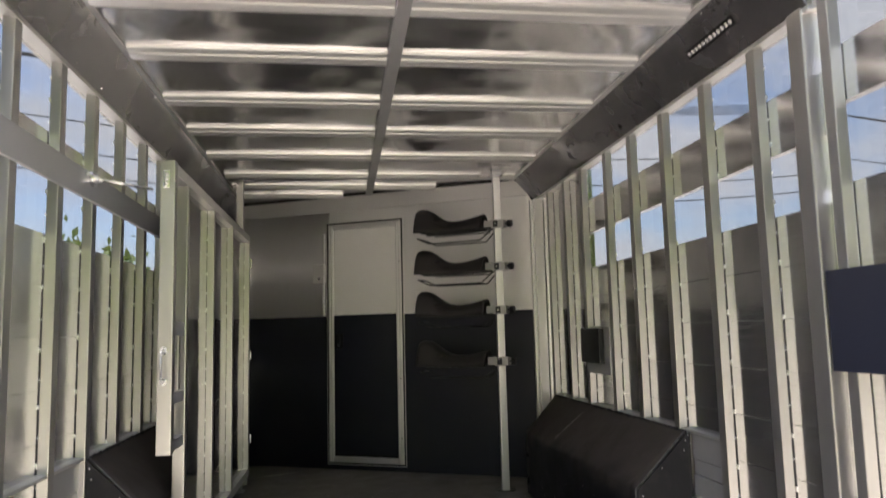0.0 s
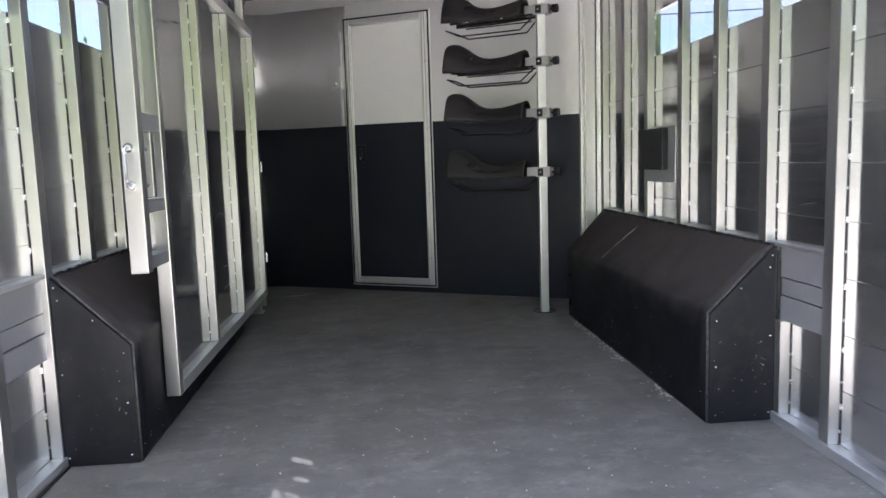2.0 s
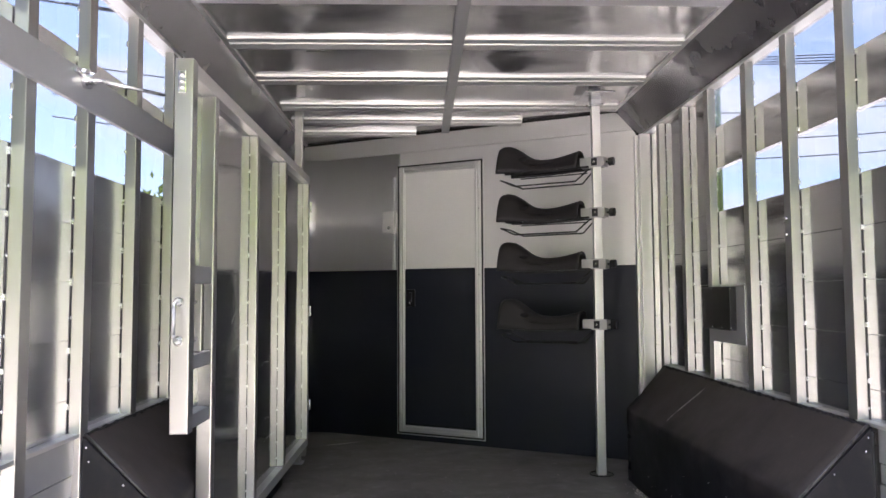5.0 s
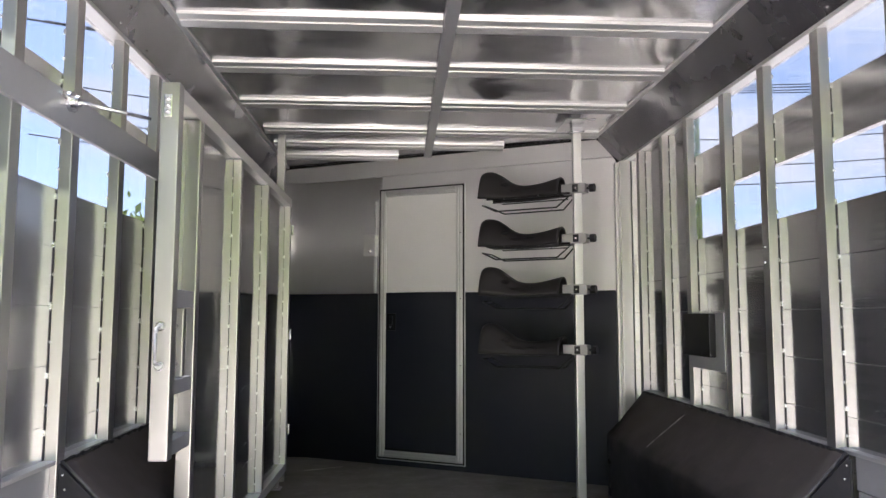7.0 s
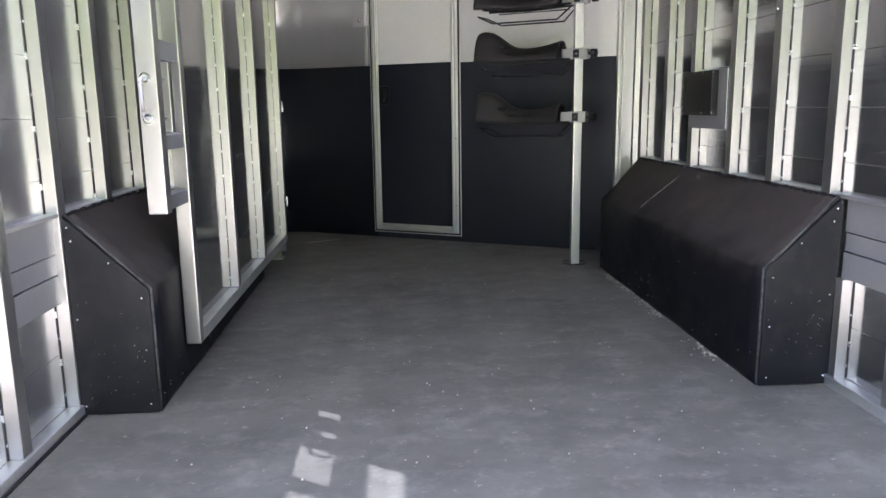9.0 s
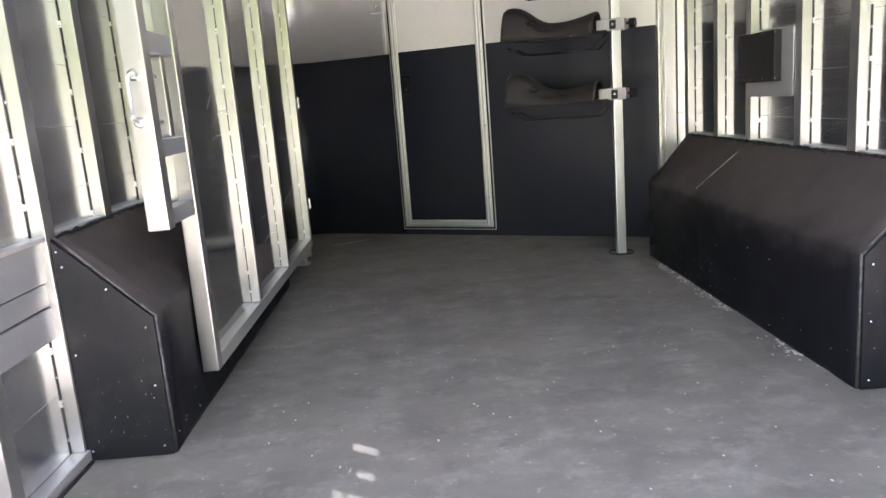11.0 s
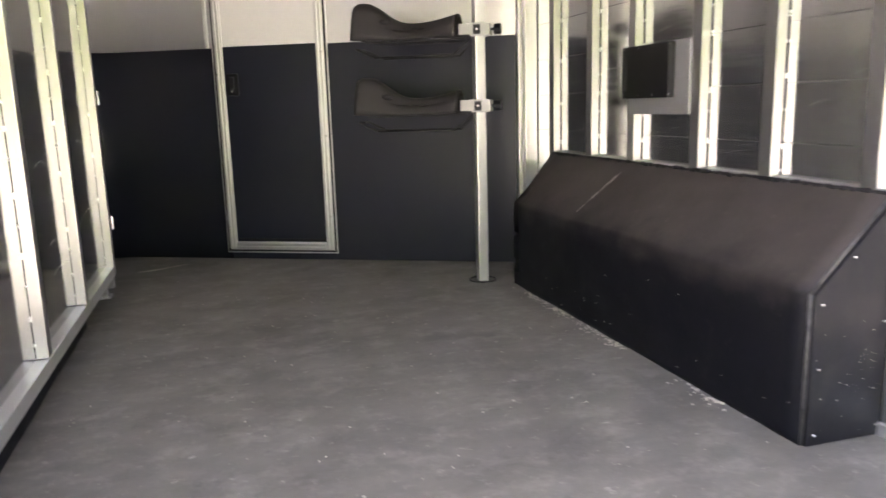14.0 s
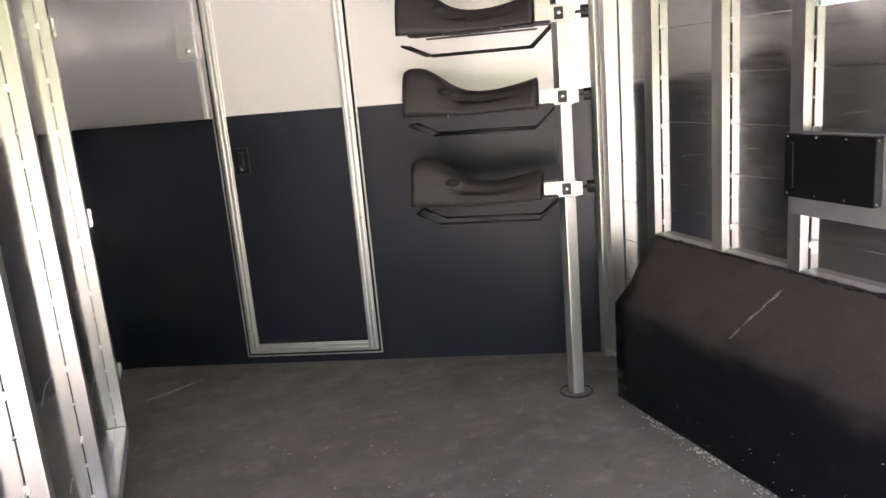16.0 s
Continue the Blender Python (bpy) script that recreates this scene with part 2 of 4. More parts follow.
WHITE = material("white door skin", (0.86, 0.85, 0.81), 0.38, 0.0, dark=(0.83, 0.82, 0.78), grain=8, vary=0.7, bump=0.03)
CHROME = material("bright zinc steel", (0.80, 0.80, 0.80), 0.16, 1.0, grain=40, bump=0.02)
BEAD = material("weld bead", (0.82, 0.82, 0.80), 0.30, 1.0, grain=200, bump=0.3)
LENS = material("clear lamp lens", (0.55, 0.55, 0.55), 0.15, 0.3, grain=60, bump=0.05)
SCUFF = material("scuffed coating", (0.36, 0.33, 0.30), 0.8, 0.0, grain=40, dark=(0.05, 0.045, 0.04), vary=0.4)
CRUMB = material("pale grit", (0.62, 0.58, 0.50), 0.8, 0.0, grain=90, random_tint=0.2)
GROUND = material("pale gravel yard", (0.62, 0.565, 0.485), 0.9, 0.0, dark=(0.48, 0.44, 0.375), grain=35, vary=0.6, bump=0.5, stain=(0.22, 0.27, 0.10, 0.7), stain_scale=0.08, stain_at=(0.55, 0.7))
BARK = material("grey bark", (0.16, 0.12, 0.09), 0.9, grain=30, stretch=(1, 1, 0.2), bump=0.8)
TIMBER = material("weathered pole timber", (0.15, 0.12, 0.10), 0.9, grain=25, stretch=(1, 1, 0.1), bump=0.6)
LEAF = material("leaves", (0.31, 0.38, 0.09), 0.6, grain=3, dark=(0.17, 0.24, 0.05), vary=0.5)
PANE = tinted_pane("sky-dimming acrylic")


# ---- building blocks ----
def part(name, bm, mat, parent=None, label=""):
    me = bpy.data.meshes.new(name)
    bm.normal_update()
    bm.to_mesh(me)
    bm.free()
    me.materials.append(mat)
    ob = new(name, me)
    ob.parent = parent
    return tagged(ob, label)


def thing(name, at=(0, 0, 0), rz=0.0, label="", category="", group="", kind=""):
    ob = new(name)
    ob.matrix_basis = pose(*at, 0, 0, rz)
    ob.empty_display_size = 0.1
    return tagged(ob, label, category, group, kind)


def add_box(bm, x0, x1, y0, y1, z0, z1, bevel=0.0):
    geo = bmesh.ops.create_cube(bm, size=1.0)
    bmesh.ops.scale(bm, vec=(abs(x1 - x0), abs(y1 - y0), abs(z1 - z0)), verts=geo["verts"])
    bmesh.ops.translate(bm, vec=((x0 + x1) / 2, (y0 + y1) / 2, (z0 + z1) / 2), verts=geo["verts"])
    if bevel:
        edges = list({e for v in geo["verts"] for e in v.link_edges})
        bmesh.ops.bevel(bm, geom=edges, offset=bevel, segments=2, profile=0.6, affect="EDGES")
    return bm


def box(x0, x1, y0, y1, z0, z1, bevel=0.0):
    return add_box(bmesh.new(), x0, x1, y0, y1, z0, z1, bevel)


def add_rod(bm, a, b, r, sides=10):
    a, b = Vector(a), Vector(b)
    geo = bmesh.ops.create_cone(bm, cap_ends=True, segments=sides, radius1=r, radius2=r, depth=(b - a).length)
    m = Matrix.Translation((a + b) / 2) @ (b - a).to_track_quat("Z", "Y").to_matrix().to_4x4()
    bmesh.ops.transform(bm, matrix=m, verts=geo["verts"])
    return bm


def rod(a, b, r, sides=10):
    return add_rod(bmesh.new(), a, b, r, sides)


def chain(points, r, sides=8):
    """A bent bar through the points, with ball-shaped bends."""
    bm = bmesh.new()
    for a, b in zip(points, points[1:]):
        add_rod(bm, a, b, r, sides)
    for p in points[1:-1]:
        geo = bmesh.ops.create_icosphere(bm, subdivisions=1, radius=r * 1.04)
        bmesh.ops.translate(bm, vec=p, verts=geo["verts"])
    for f in bm.faces:
        f.smooth = True
    return bm


def prism(points, axis, lo, hi, bevel=0.0):
    """A closed outline drawn out along an axis. Outline pairs: (y, z) for x, (x, z) for y, (x, y) for z."""
    bm = bmesh.new()
    put = {"x": lambda a, b, c: (c, a, b), "y": lambda a, b, c: (a, c, b), "z": lambda a, b, c: (a, b, c)}[axis]
    rings = [[bm.verts.new(put(a, b, c)) for a, b in points] for c in (lo, hi)]
    bm.faces.new(rings[0]), bm.faces.new(list(reversed(rings[1])))
    for i in range(len(points)):
        j = (i + 1) % len(points)
        bm.faces.new((rings[0][j], rings[0][i], rings[1][i], rings[1][j]))
    bmesh.ops.recalc_face_normals(bm, faces=bm.faces[:])
    if bevel:
        bmesh.ops.bevel(bm, geom=bm.edges[:], offset=bevel, segments=2, profile=0.6, affect="EDGES")
    return bm


def add_blob(bm, at, size, sub=1):
    geo = bmesh.ops.create_icosphere(bm, subdivisions=sub, radius=1.0)
    bmesh.ops.scale(bm, vec=size, verts=geo["verts"])
    bmesh.ops.translate(bm, vec=at, verts=geo["verts"])
    for v in geo["verts"]:
        for f in v.link_faces:
            f.smooth = True
    return bm


# ---- the plan, in metres: x across, y towards the front, z from the trailer floor ----
INNER, SKIN = 1.17, 1.208          # inner face of the wall posts; inner face of the outer skin
REAR = 2.0                         # rear sill
SILL, SLAT_LO, SLAT_HI, TOP = 1.395, 1.60, 1.795, 1.985
ROOF, CEIL_R, CEIL_L = 2.17, 1.04, -1.08
RIGHT_POSTS = (2.338, 2.696, 3.080, 3.453, 3.799, 4.207, 4.547, 4.922)
LEFT_POSTS = (2.265, 2.632, 2.975, 3.342, 3.715, 4.07, 4.44, 4.81, 5.18, 5.55, 5.92)
SLOT_END = 4.19
WALL_M = pose(1.17, 5.275, 0, 0, 0, 152.17)   # front wall: local x runs along it to the street side, local y faces the rear
GROUND_Z = -0.38


def rng_beads(bm, x, y, z0, z1, seed):
    """Short weld tabs and dots up a joint."""
    r = random.Random(seed)
    z, k = z0 + 0.04, 0
    while z < z1 - 0.04:
        if k % 2:
            add_box(bm, x - 0.003, x + 0.003, y - 0.005, y + 0.002, z - 0.006 - 0.006 * r.random(), z + 0.008, 0.0015)
        else:
            add_blob(bm, (x, y, z), (0.004, 0.005, 0.006), 1)
        z, k = z + 0.070 + 0.035 * r.random(), k + 1


def wall_post(parent, s, y, z0, z1, seed, half=0.025):
    post = part("post", box(s * INNER, s * (SKIN - 0.0018), y - half, y + half, z0, z1, 0.003), POST, parent)
    bm = bmesh.new()
    rng_beads(bm, s * (SKIN - 0.002), y - half - 0.001, z0, z1, seed)
    tagged(part("weld_seam", bm, BEAD, post, "bright stitched weld beads"), kind="stuff")
    # dark sliver stands in for the shade in the open joint
    part("joint_gap", box(*sorted((s * (SKIN - 0.0016), s * (SKIN - 0.0004))), y - half - 0.0055, y - half + 0.001, z0, min(z1, SILL)), JOINT, post, "dark open joint beside the post")
    return post


def side_wall(name, s, posts, y_end, label):
    w = thing(name, (0, 0, 0), 0, label, "wall", kind="structure")
    a, b = SKIN, SKIN + 0.03
    sheet = SHEET if s > 0 else DULL_SHEET
    xs = sorted((s * a, s * b))
    part("skirt", box(*xs, REAR, y_end, -0.06, 0.030, 0.001), sheet, w)
    r = random.Random(7 if s > 0 else 8)
    count = 8
    step = (SILL - 0.032) / count
    for k in range(count):
        z = 0.032 + step * k
        bm = box(s * a, s * b, REAR, y_end, z + 0.0005, z + step - 0.0005, 0.0013)
        lean = radians(r.uniform(-0.10, 0.10)) if s > 0 else 0.0
        bmesh.ops.rotate(bm, cent=(s * a, 0, z + step / 2), matrix=Matrix.Rotation(lean, 3, "Y"), verts=bm.verts[:])
        part("skin_plank", bm, sheet, w)
    # unseen sheet added behind the planks to stop light leaking between them
    part("leak_backing", box(*sorted((s * (b - 0.008), s * (b + 0.012))), REAR, y_end, -0.06, SILL - 0.002), SATIN, w)
    lo, hi = (SLAT_LO, SLAT_HI) if s > 0 else (1.635, 1.742)
    part("slat", box(*xs, REAR, SLOT_END, lo, hi, 0.001), sheet, w)
    part("front_skin", box(*xs, SLOT_END, y_end, SILL, TOP, 0.001), sheet, w)
    xr = sorted((s * (INNER + 0.012), s * (SKIN + 0.03)))
    part("top_rail", box(*xr, REAR, y_end, TOP, TOP + 0.05, 0.003), RAIL, w)
    lip = sorted((s * (INNER - 0.004), s * (INNER + 0.012)))
    part("top_lip", box(*lip, REAR, y_end, TOP - 0.004, TOP + 0.012, 0.002), RAIL, w)
    base = sorted((s * (INNER - 0.008), s * (SKIN - 0.001)))
    part("base_rail", box(*base, REAR, y_end, 0.0, 0.035, 0.004), RAIL, w)
    for i, y in enumerate(posts):
        wall_post(w, s, y, 0.035, TOP, i + (50 if s > 0 else 0))
    part("rear_jamb", box(*sorted((s * (INNER - 0.01), s * (SKIN + 0.03))), REAR + 0.03, REAR + 0.105, -0.06, ROOF, 0.006), POST, w, "wide bright aluminium end post")
    # fender-height backing plate with its two creases, and the ledge over it
    y0, y1 = (2.72, 2.985) if s > 0 else (2.64, 2.955)
    plate = bmesh.new()
    for z0, z1, d in ((0.355, 0.437, 0.0), (0.441, 0.498, 0.004), (0.502, 0.606, 0.0)):
        add_box(plate, s * (INNER + 0.018 + d), s * (INNER + 0.03), y0, y1, z0, z1, 0.002)
    part("fender_backing", plate, SATIN, w, "dull grey creased aluminium plate")
    part("fender_ledge", box(*sorted((s * (INNER + 0.002), s * (SKIN - 0.001))), posts[0] + 0.03 if s < 0 else 2.73, 4.90, 0.606, 0.618, 0.002), RAIL, w)
    # panes behind the slots, tinted dark to bring down the sky
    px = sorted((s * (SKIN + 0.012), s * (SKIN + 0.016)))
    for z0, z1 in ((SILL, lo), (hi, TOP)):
        part("pane", box(*px, REAR + 0.12, SLOT_END, z0 - 0.0005, z1 + 0.0005), PANE, w, "acrylic slot pane tinted to dim the sky")
    return w


right = side_wall("wall_right", 1, RIGHT_POSTS, 5.40, "aluminium stock wall with upright posts and open slots")
left = side_wall("wall_left", -1, LEFT_POSTS, 6.60, "aluminium stock wall with upright posts and open slots")
part("corner_channel", box(1.125, SKIN - 0.003, 5.215, 5.255, 0.0, TOP, 0.004), BRIGHT, right)
part("corner_channel", box(1.140, SKIN - 0.003, 5.165, 5.205, 0.035, TOP, 0.004), BRIGHT, right)
wall_post(right, 1, 2.966, 0.035, 0.356, 91, 0.018)
r = random.Random(61)
scratches = bmesh.new()
for a, b in zip(RIGHT_POSTS, RIGHT_POSTS[1:]):
    for k in range(3):
        y, z = r.uniform(a + 0.05, b - 0.14), r.uniform(0.66, 1.34)
        ln, up = r.uniform(0.04, 0.11), r.uniform(-0.012, 0.006)
        pts = [(SKIN - 0.0004, y + ln * u, z + up * u - 0.006 * u * u) for u in (0, 0.5, 1)]
        for p, q in zip(pts, pts[1:]):
            add_rod(scratches, p, q, 0.0003, 4)
tagged(part("scratches", scratches, BEAD, right, "fine bright scratches in the sheet"), kind="stuff")
part("latch_rail", box(-INNER + 0.012, -INNER - 0.002, REAR + 0.11, 4.4, 1.558, 1.664, 0.003), SATIN, left, "flat dull aluminium rail across the posts")
for z in (1.30, 1.36):
    bolt = add_blob(bmesh.new(), (INNER - 0.002, 3.46, z - 0.07), (0.006, 0.008, 0.008), 2)
    part("bolt", bolt, CHROME, right, "small shiny bolt head")

# floor
part("floor", box(-1.165, 1.165, REAR, 6.62, -0.06, 0.0, 0.002), FLOOR)
tagged(bpy.data.objects["floor"], "dusty black rubber floor mat with scuffs", "floor", kind="structure")
part("floor_frame", box(-SKIN - 0.02, SKIN + 0.02, REAR - 0.03, 6.62, -0.2, -0.062, 0.004), RAIL)
tagged(bpy.data.objects["floor_frame"], "aluminium trailer floor frame under the mat", "frame", kind="structure")

# front wall
front = thing("wall_front", (0, 0, 0), 0, "slanted front wall, black lining below bright aluminium", "wall", kind="structure")
front.matrix_basis = WALL_M
LEN = 2.72
D0, D1, DB, DT = 1.068, 1.708, 0.054, 1.930        # door frame
for nm, x0, x1, z0, z1, mat, y0 in (
    ("black_lining", 0.0, D0 + 0.01, 0.0, 1.193, LINING, 0.006), 
    ("black_lining", D0 + 0.01, D1 - 0.01, 0.0, DB + 0.01, LINING, 0.006),
    ("upper_skin", -0.02, D0 + 0.01, 1.193, 2.035, FRONT_SHEET, 0.0), ("upper_skin", -0.02, D0 + 0.01, 2.038, ROOF, FRONT_SHEET, 0.002),
    ("upper_skin", D1 - 0.01, LEN, 2.038, ROOF, FRONT_SHEET, 0.002),
    ("upper_skin", D0 + 0.01, D1 - 0.01, DT - 0.01, 2.035, FRONT_SHEET, 0.0), ("upper_skin", D0 + 0.01, D1 - 0.01, 2.038, ROOF, FRONT_SHEET, 0.002)):
    part(nm, box(x0, x1, -0.05, y0, z0, z1), mat, front)


def bow(x):
    """How far the sheet beside the door stands out towards the rear."""
    return 0.030 * (max(0.0, x - 2.20) / 0.20) ** 3


def bent_sheet(x0, x1, z0, z1, y):
    xs = [x0 + (x1 - x0) * i / 40 for i in range(41)]
    bm = prism([(x, y + bow(x)) for x in xs] + [(x, y + bow(x) - 0.006) for x in reversed(xs)], "z", z0, z1)
    for f in bm.faces:
        f.smooth = abs(f.normal.z) < 0.5 and len(f.verts) == 4
    return bm


part("black_lining", bent_sheet(D1 - 0.01, 2.52, 0.0, 1.193, 0.006), LINING, front, "black lining bowed towards the gate post")
part("upper_skin", bent_sheet(D1 - 0.01, 2.52, 1.193, 2.035, 0.001), FRONT_GLOSS, front, "polished bowed aluminium sheet")
part("backing", box(-0.05, LEN, -0.10, -0.052, -0.06, ROOF), SATIN, front)
part("top_seal", box(0.10, LEN, 0.003, 0.014, ROOF - 0.014, ROOF - 0.001, 0.003), SEAL, front, "black rubber bead under the roof")
part("fold_strip", box(1.742, 1.764, 0.002, 0.014, 1.194, 1.86, 0.005), FRONT_GLOSS, front)

bend = [(1.046, ROOF - 0.014), (1.070, ROOF - 0.030), (1.096, ROOF - 0.062), (1.124, ROOF - 0.106), (1.150, ROOF - 0.155), (1.160, ROOF - 0.190)]
seal = chain([(x, 5.275 + (1.17 - x) * 0.528 - 0.010, z) for x, z in bend], 0.006)
bmesh.ops.transform(seal, matrix=WALL_M.inverted(), verts=seal.verts[:])
part("corner_seal", seal, SEAL, front, "black rubber bead bent round the cove end")

# tack room door
door = thing("door_1", (0, 0, 0), 0, "closed white and black tack room door in an aluminium frame", "door", kind="structure")
door.matrix_basis = WALL_M


def door_frame():
    w = 0.047
    bars = ((D0, D0 + w, DB, DT), (D1 - w, D1, DB, DT), (D0 + w, D1 - w, DT - w, DT), (D0 + w, D1 - w, DB, DB + w))
    for x0, x1, z0, z1 in bars:
        bm = add_box(bmesh.new(), x0, x1, -0.03, 0.016, z0, z1, 0.003)
        upright = z1 - z0 > 1
        for k in (0.30, 0.72):
            if upright:
                c = x0 + w * k
                add_box(bm, c - 0.007, c + 0.007, 0.012, 0.024, z0 + 0.01, z1 - 0.01, 0.003)
            else:
                c = z0 + w * k
                add_box(bm, x0, x1, 0.012, 0.024, c - 0.007, c + 0.007, 0.003)
        part("frame_bar", bm, BRIGHT, door)
    g = 0.011
    for x0, x1, z0, z1 in ((D0 - g, D0, DB - g, DT + g), (D1, D1 + g, DB - g, DT + g), (D0, D1, DT, DT + g), (D0, D1, DB - g, DB)):
        part("gasket", box(x0, x1, 0.0, 0.011, z0, z1, 0.002), SEAL, door, "thin black rubber gasket")
    o, f = 0.011, 0.018
    for x0, x1, z0, z1 in ((D0 - f, D0 - o, DB - f, DT + f), (D1 + o, D1 + f, DB - f, DT + f), (D0 - o, D1 + o, DB - f, DB - o)):
        part("flange", box(x0, x1, 0.0, 0.0085, z0, z1, 0.001), BRIGHT, door, "thin bright flange outside the gasket")
    a, b = D0 + w, D1 - w
    part("upper_panel", box(a, b, -0.03, 0.004, 1.199, DT - w), WHITE, door, "plain off-white upper door panel")
    part("lower_panel", box(a, b, -0.03, 0.007, DB + w, 1.197), LINING, door, "black rubber lower door panel")
    for z in (0.18, 1.05):
        part("screw", add_blob(bmesh.new(), (D1 - 0.012, 0.024, z), (0.006, 0.003, 0.006), 1), CHROME, door)
    latch = part("latch_plate", box(1.580, 1.652, 0.006, 0.013, 0.930, 1.052, 0.006), GLOSS, door, "black recessed paddle latch plate")
    part("latch_recess", box(1.596, 1.634, 0.012, 0.0145, 0.945, 1.035, 0.001), SEAL, latch)
    part("paddle", prism([(0.0135, 0.965), (0.030, 0.972), (0.020, 1.030), (0.0135, 1.033)], "x", 1.603, 1.624, 0.002), BLACK, latch, "black pull paddle")
    part("lock_cylinder", add_blob(bmesh.new(), (1.614, 0.024, 0.956), (0.008, 0.006, 0.008), 2), CHROME, latch, "bright key cylinder")


door_frame()

for z in (0.25, 0.7, 1.15, 1.6):
    part("screw", add_blob(bmesh.new(), (D0 + 0.012, 0.024, z), (0.005, 0.003, 0.005), 1), CHROME, door)
part("door_sweep", box(D0 + 0.05, D1 - 0.05, 0.007, 0.011, DB + 0.052, DB + 0.066, 0.001), SEAL, door, "black rubber sweep")

# small switch box beside the door
switch = thing("switch_box", (0, 0, 0), 0, "small grey latch box on the bright sheet beside the door", "switch box")
switch.matrix_basis = WALL_M
part("box_body", box(1.735, 1.835, 0.0005, 0.040, 1.455, 1.615, 0.008), FRONT_SHEET, switch)
part("knob", add_blob(bmesh.new(), (1.775, 0.043, 1.495), (0.014, 0.012, 0.014), 2), CHROME, switch, "round bright knob")

# ceiling: one sheet, coves along both sides, ribs and a centre strip
part("ceiling", box(-SKIN - 0.03, SKIN + 0.03, REAR - 0.02, 6.70, ROOF, ROOF + 0.03), CEIL)
tagged(bpy.data.objects["ceiling"], "wavy bright aluminium ceiling sheet", "ceiling", kind="structure")
for s, c, end in ((1, CEIL_R, 5.42), (-1, CEIL_L, 6.62)):
    pts = [(s * (INNER - 0.006), TOP + 0.010), (c - s * 0.004, ROOF - 0.0005), (s * (SKIN + 0.03), ROOF - 0.0005), (s * (SKIN + 0.03), TOP + 0.052), (s * (INNER - 0.006), TOP + 0.052)]
    cove = part("cove", prism(pts, "y", REAR, end), COVE)
    tagged(cove, "dark grey slanted cove sheet under the roof edge", "cove panel", kind="structure")
    part("cove_trim", box(*sorted((c - s * 0.022, c + s * 0.002)), REAR, end - 0.05, ROOF - 0.010, ROOF - 0.0008, 0.003), RAIL, cove)
    bm = bmesh.new()
    y = REAR + 0.15
    while y < end - 0.2:
        for k in (0.10, 0.90):
            px, pz = s * (INNER - 0.008) * (1 - k) + (c - s * 0.004) * k, (TOP + 0.010) * (1 - k) + ROOF * k
            add_blob(bm, (px, y, pz - 0.001), (0.004, 0.004, 0.004), 1)
        y += 0.27
    part("rivet_row", bm, CHROME, cove, "small bright rivets")

RIB_AT = (2.46, 2.94, 3.53, 4.06, 4.635, 5.20, 5.58, 5.95)
rib_profile = [(-0.042, 0), (-0.040, -0.012), (-0.014, -0.020), (-0.005, -0.019), (-0.004, -0.009), (0.0, -0.009), (0.001, -0.022), (0.030, -0.034), (0.040, -0.033), (0.042, 0)]


def front_wall_y(x):
    return 5.275 + (1.17 - x) * 0.528


ribs = thing("ceiling_ribs", (0, 0, ROOF), 0, "bright folded aluminium roof ribs", "roof rib", kind="structure")
for y in RIB_AT:
    for x0, x1 in ((CEIL_L + 0.03, -0.046), (0.010, CEIL_R - 0.03)):
        limit = 1.17 - (y + 0.06 - 5.275) / 0.528
        x1 = min(x1, limit)
        if y > 5.1 and x0 < -0.8:
            x0 += 0.02
        if x1 - x0 > 0.1:
            part("rib", prism([(y + a, b - 0.0006) for a, b in rib_profile], "x", x0, x1), RIB, ribs)
strip_end = front_wall_y(-0.018) - 0.06
part("ceiling_strip", box(-0.043, 0.007, REAR, strip_end, ROOF - 0.036, ROOF - 0.0006, 0.002), SATIN)
tagged(bpy.data.objects["ceiling_strip"], "dull aluminium strip along the middle of the roof", "roof strip", kind="structure")
part("rear_header", box(-SKIN, SKIN, REAR - 0.02, REAR + 0.03, TOP + 0.06, ROOF - 0.001, 0.003), RAIL)
tagged(bpy.data.objects["rear_header"], "aluminium header over the rear opening", "header", kind="structure")


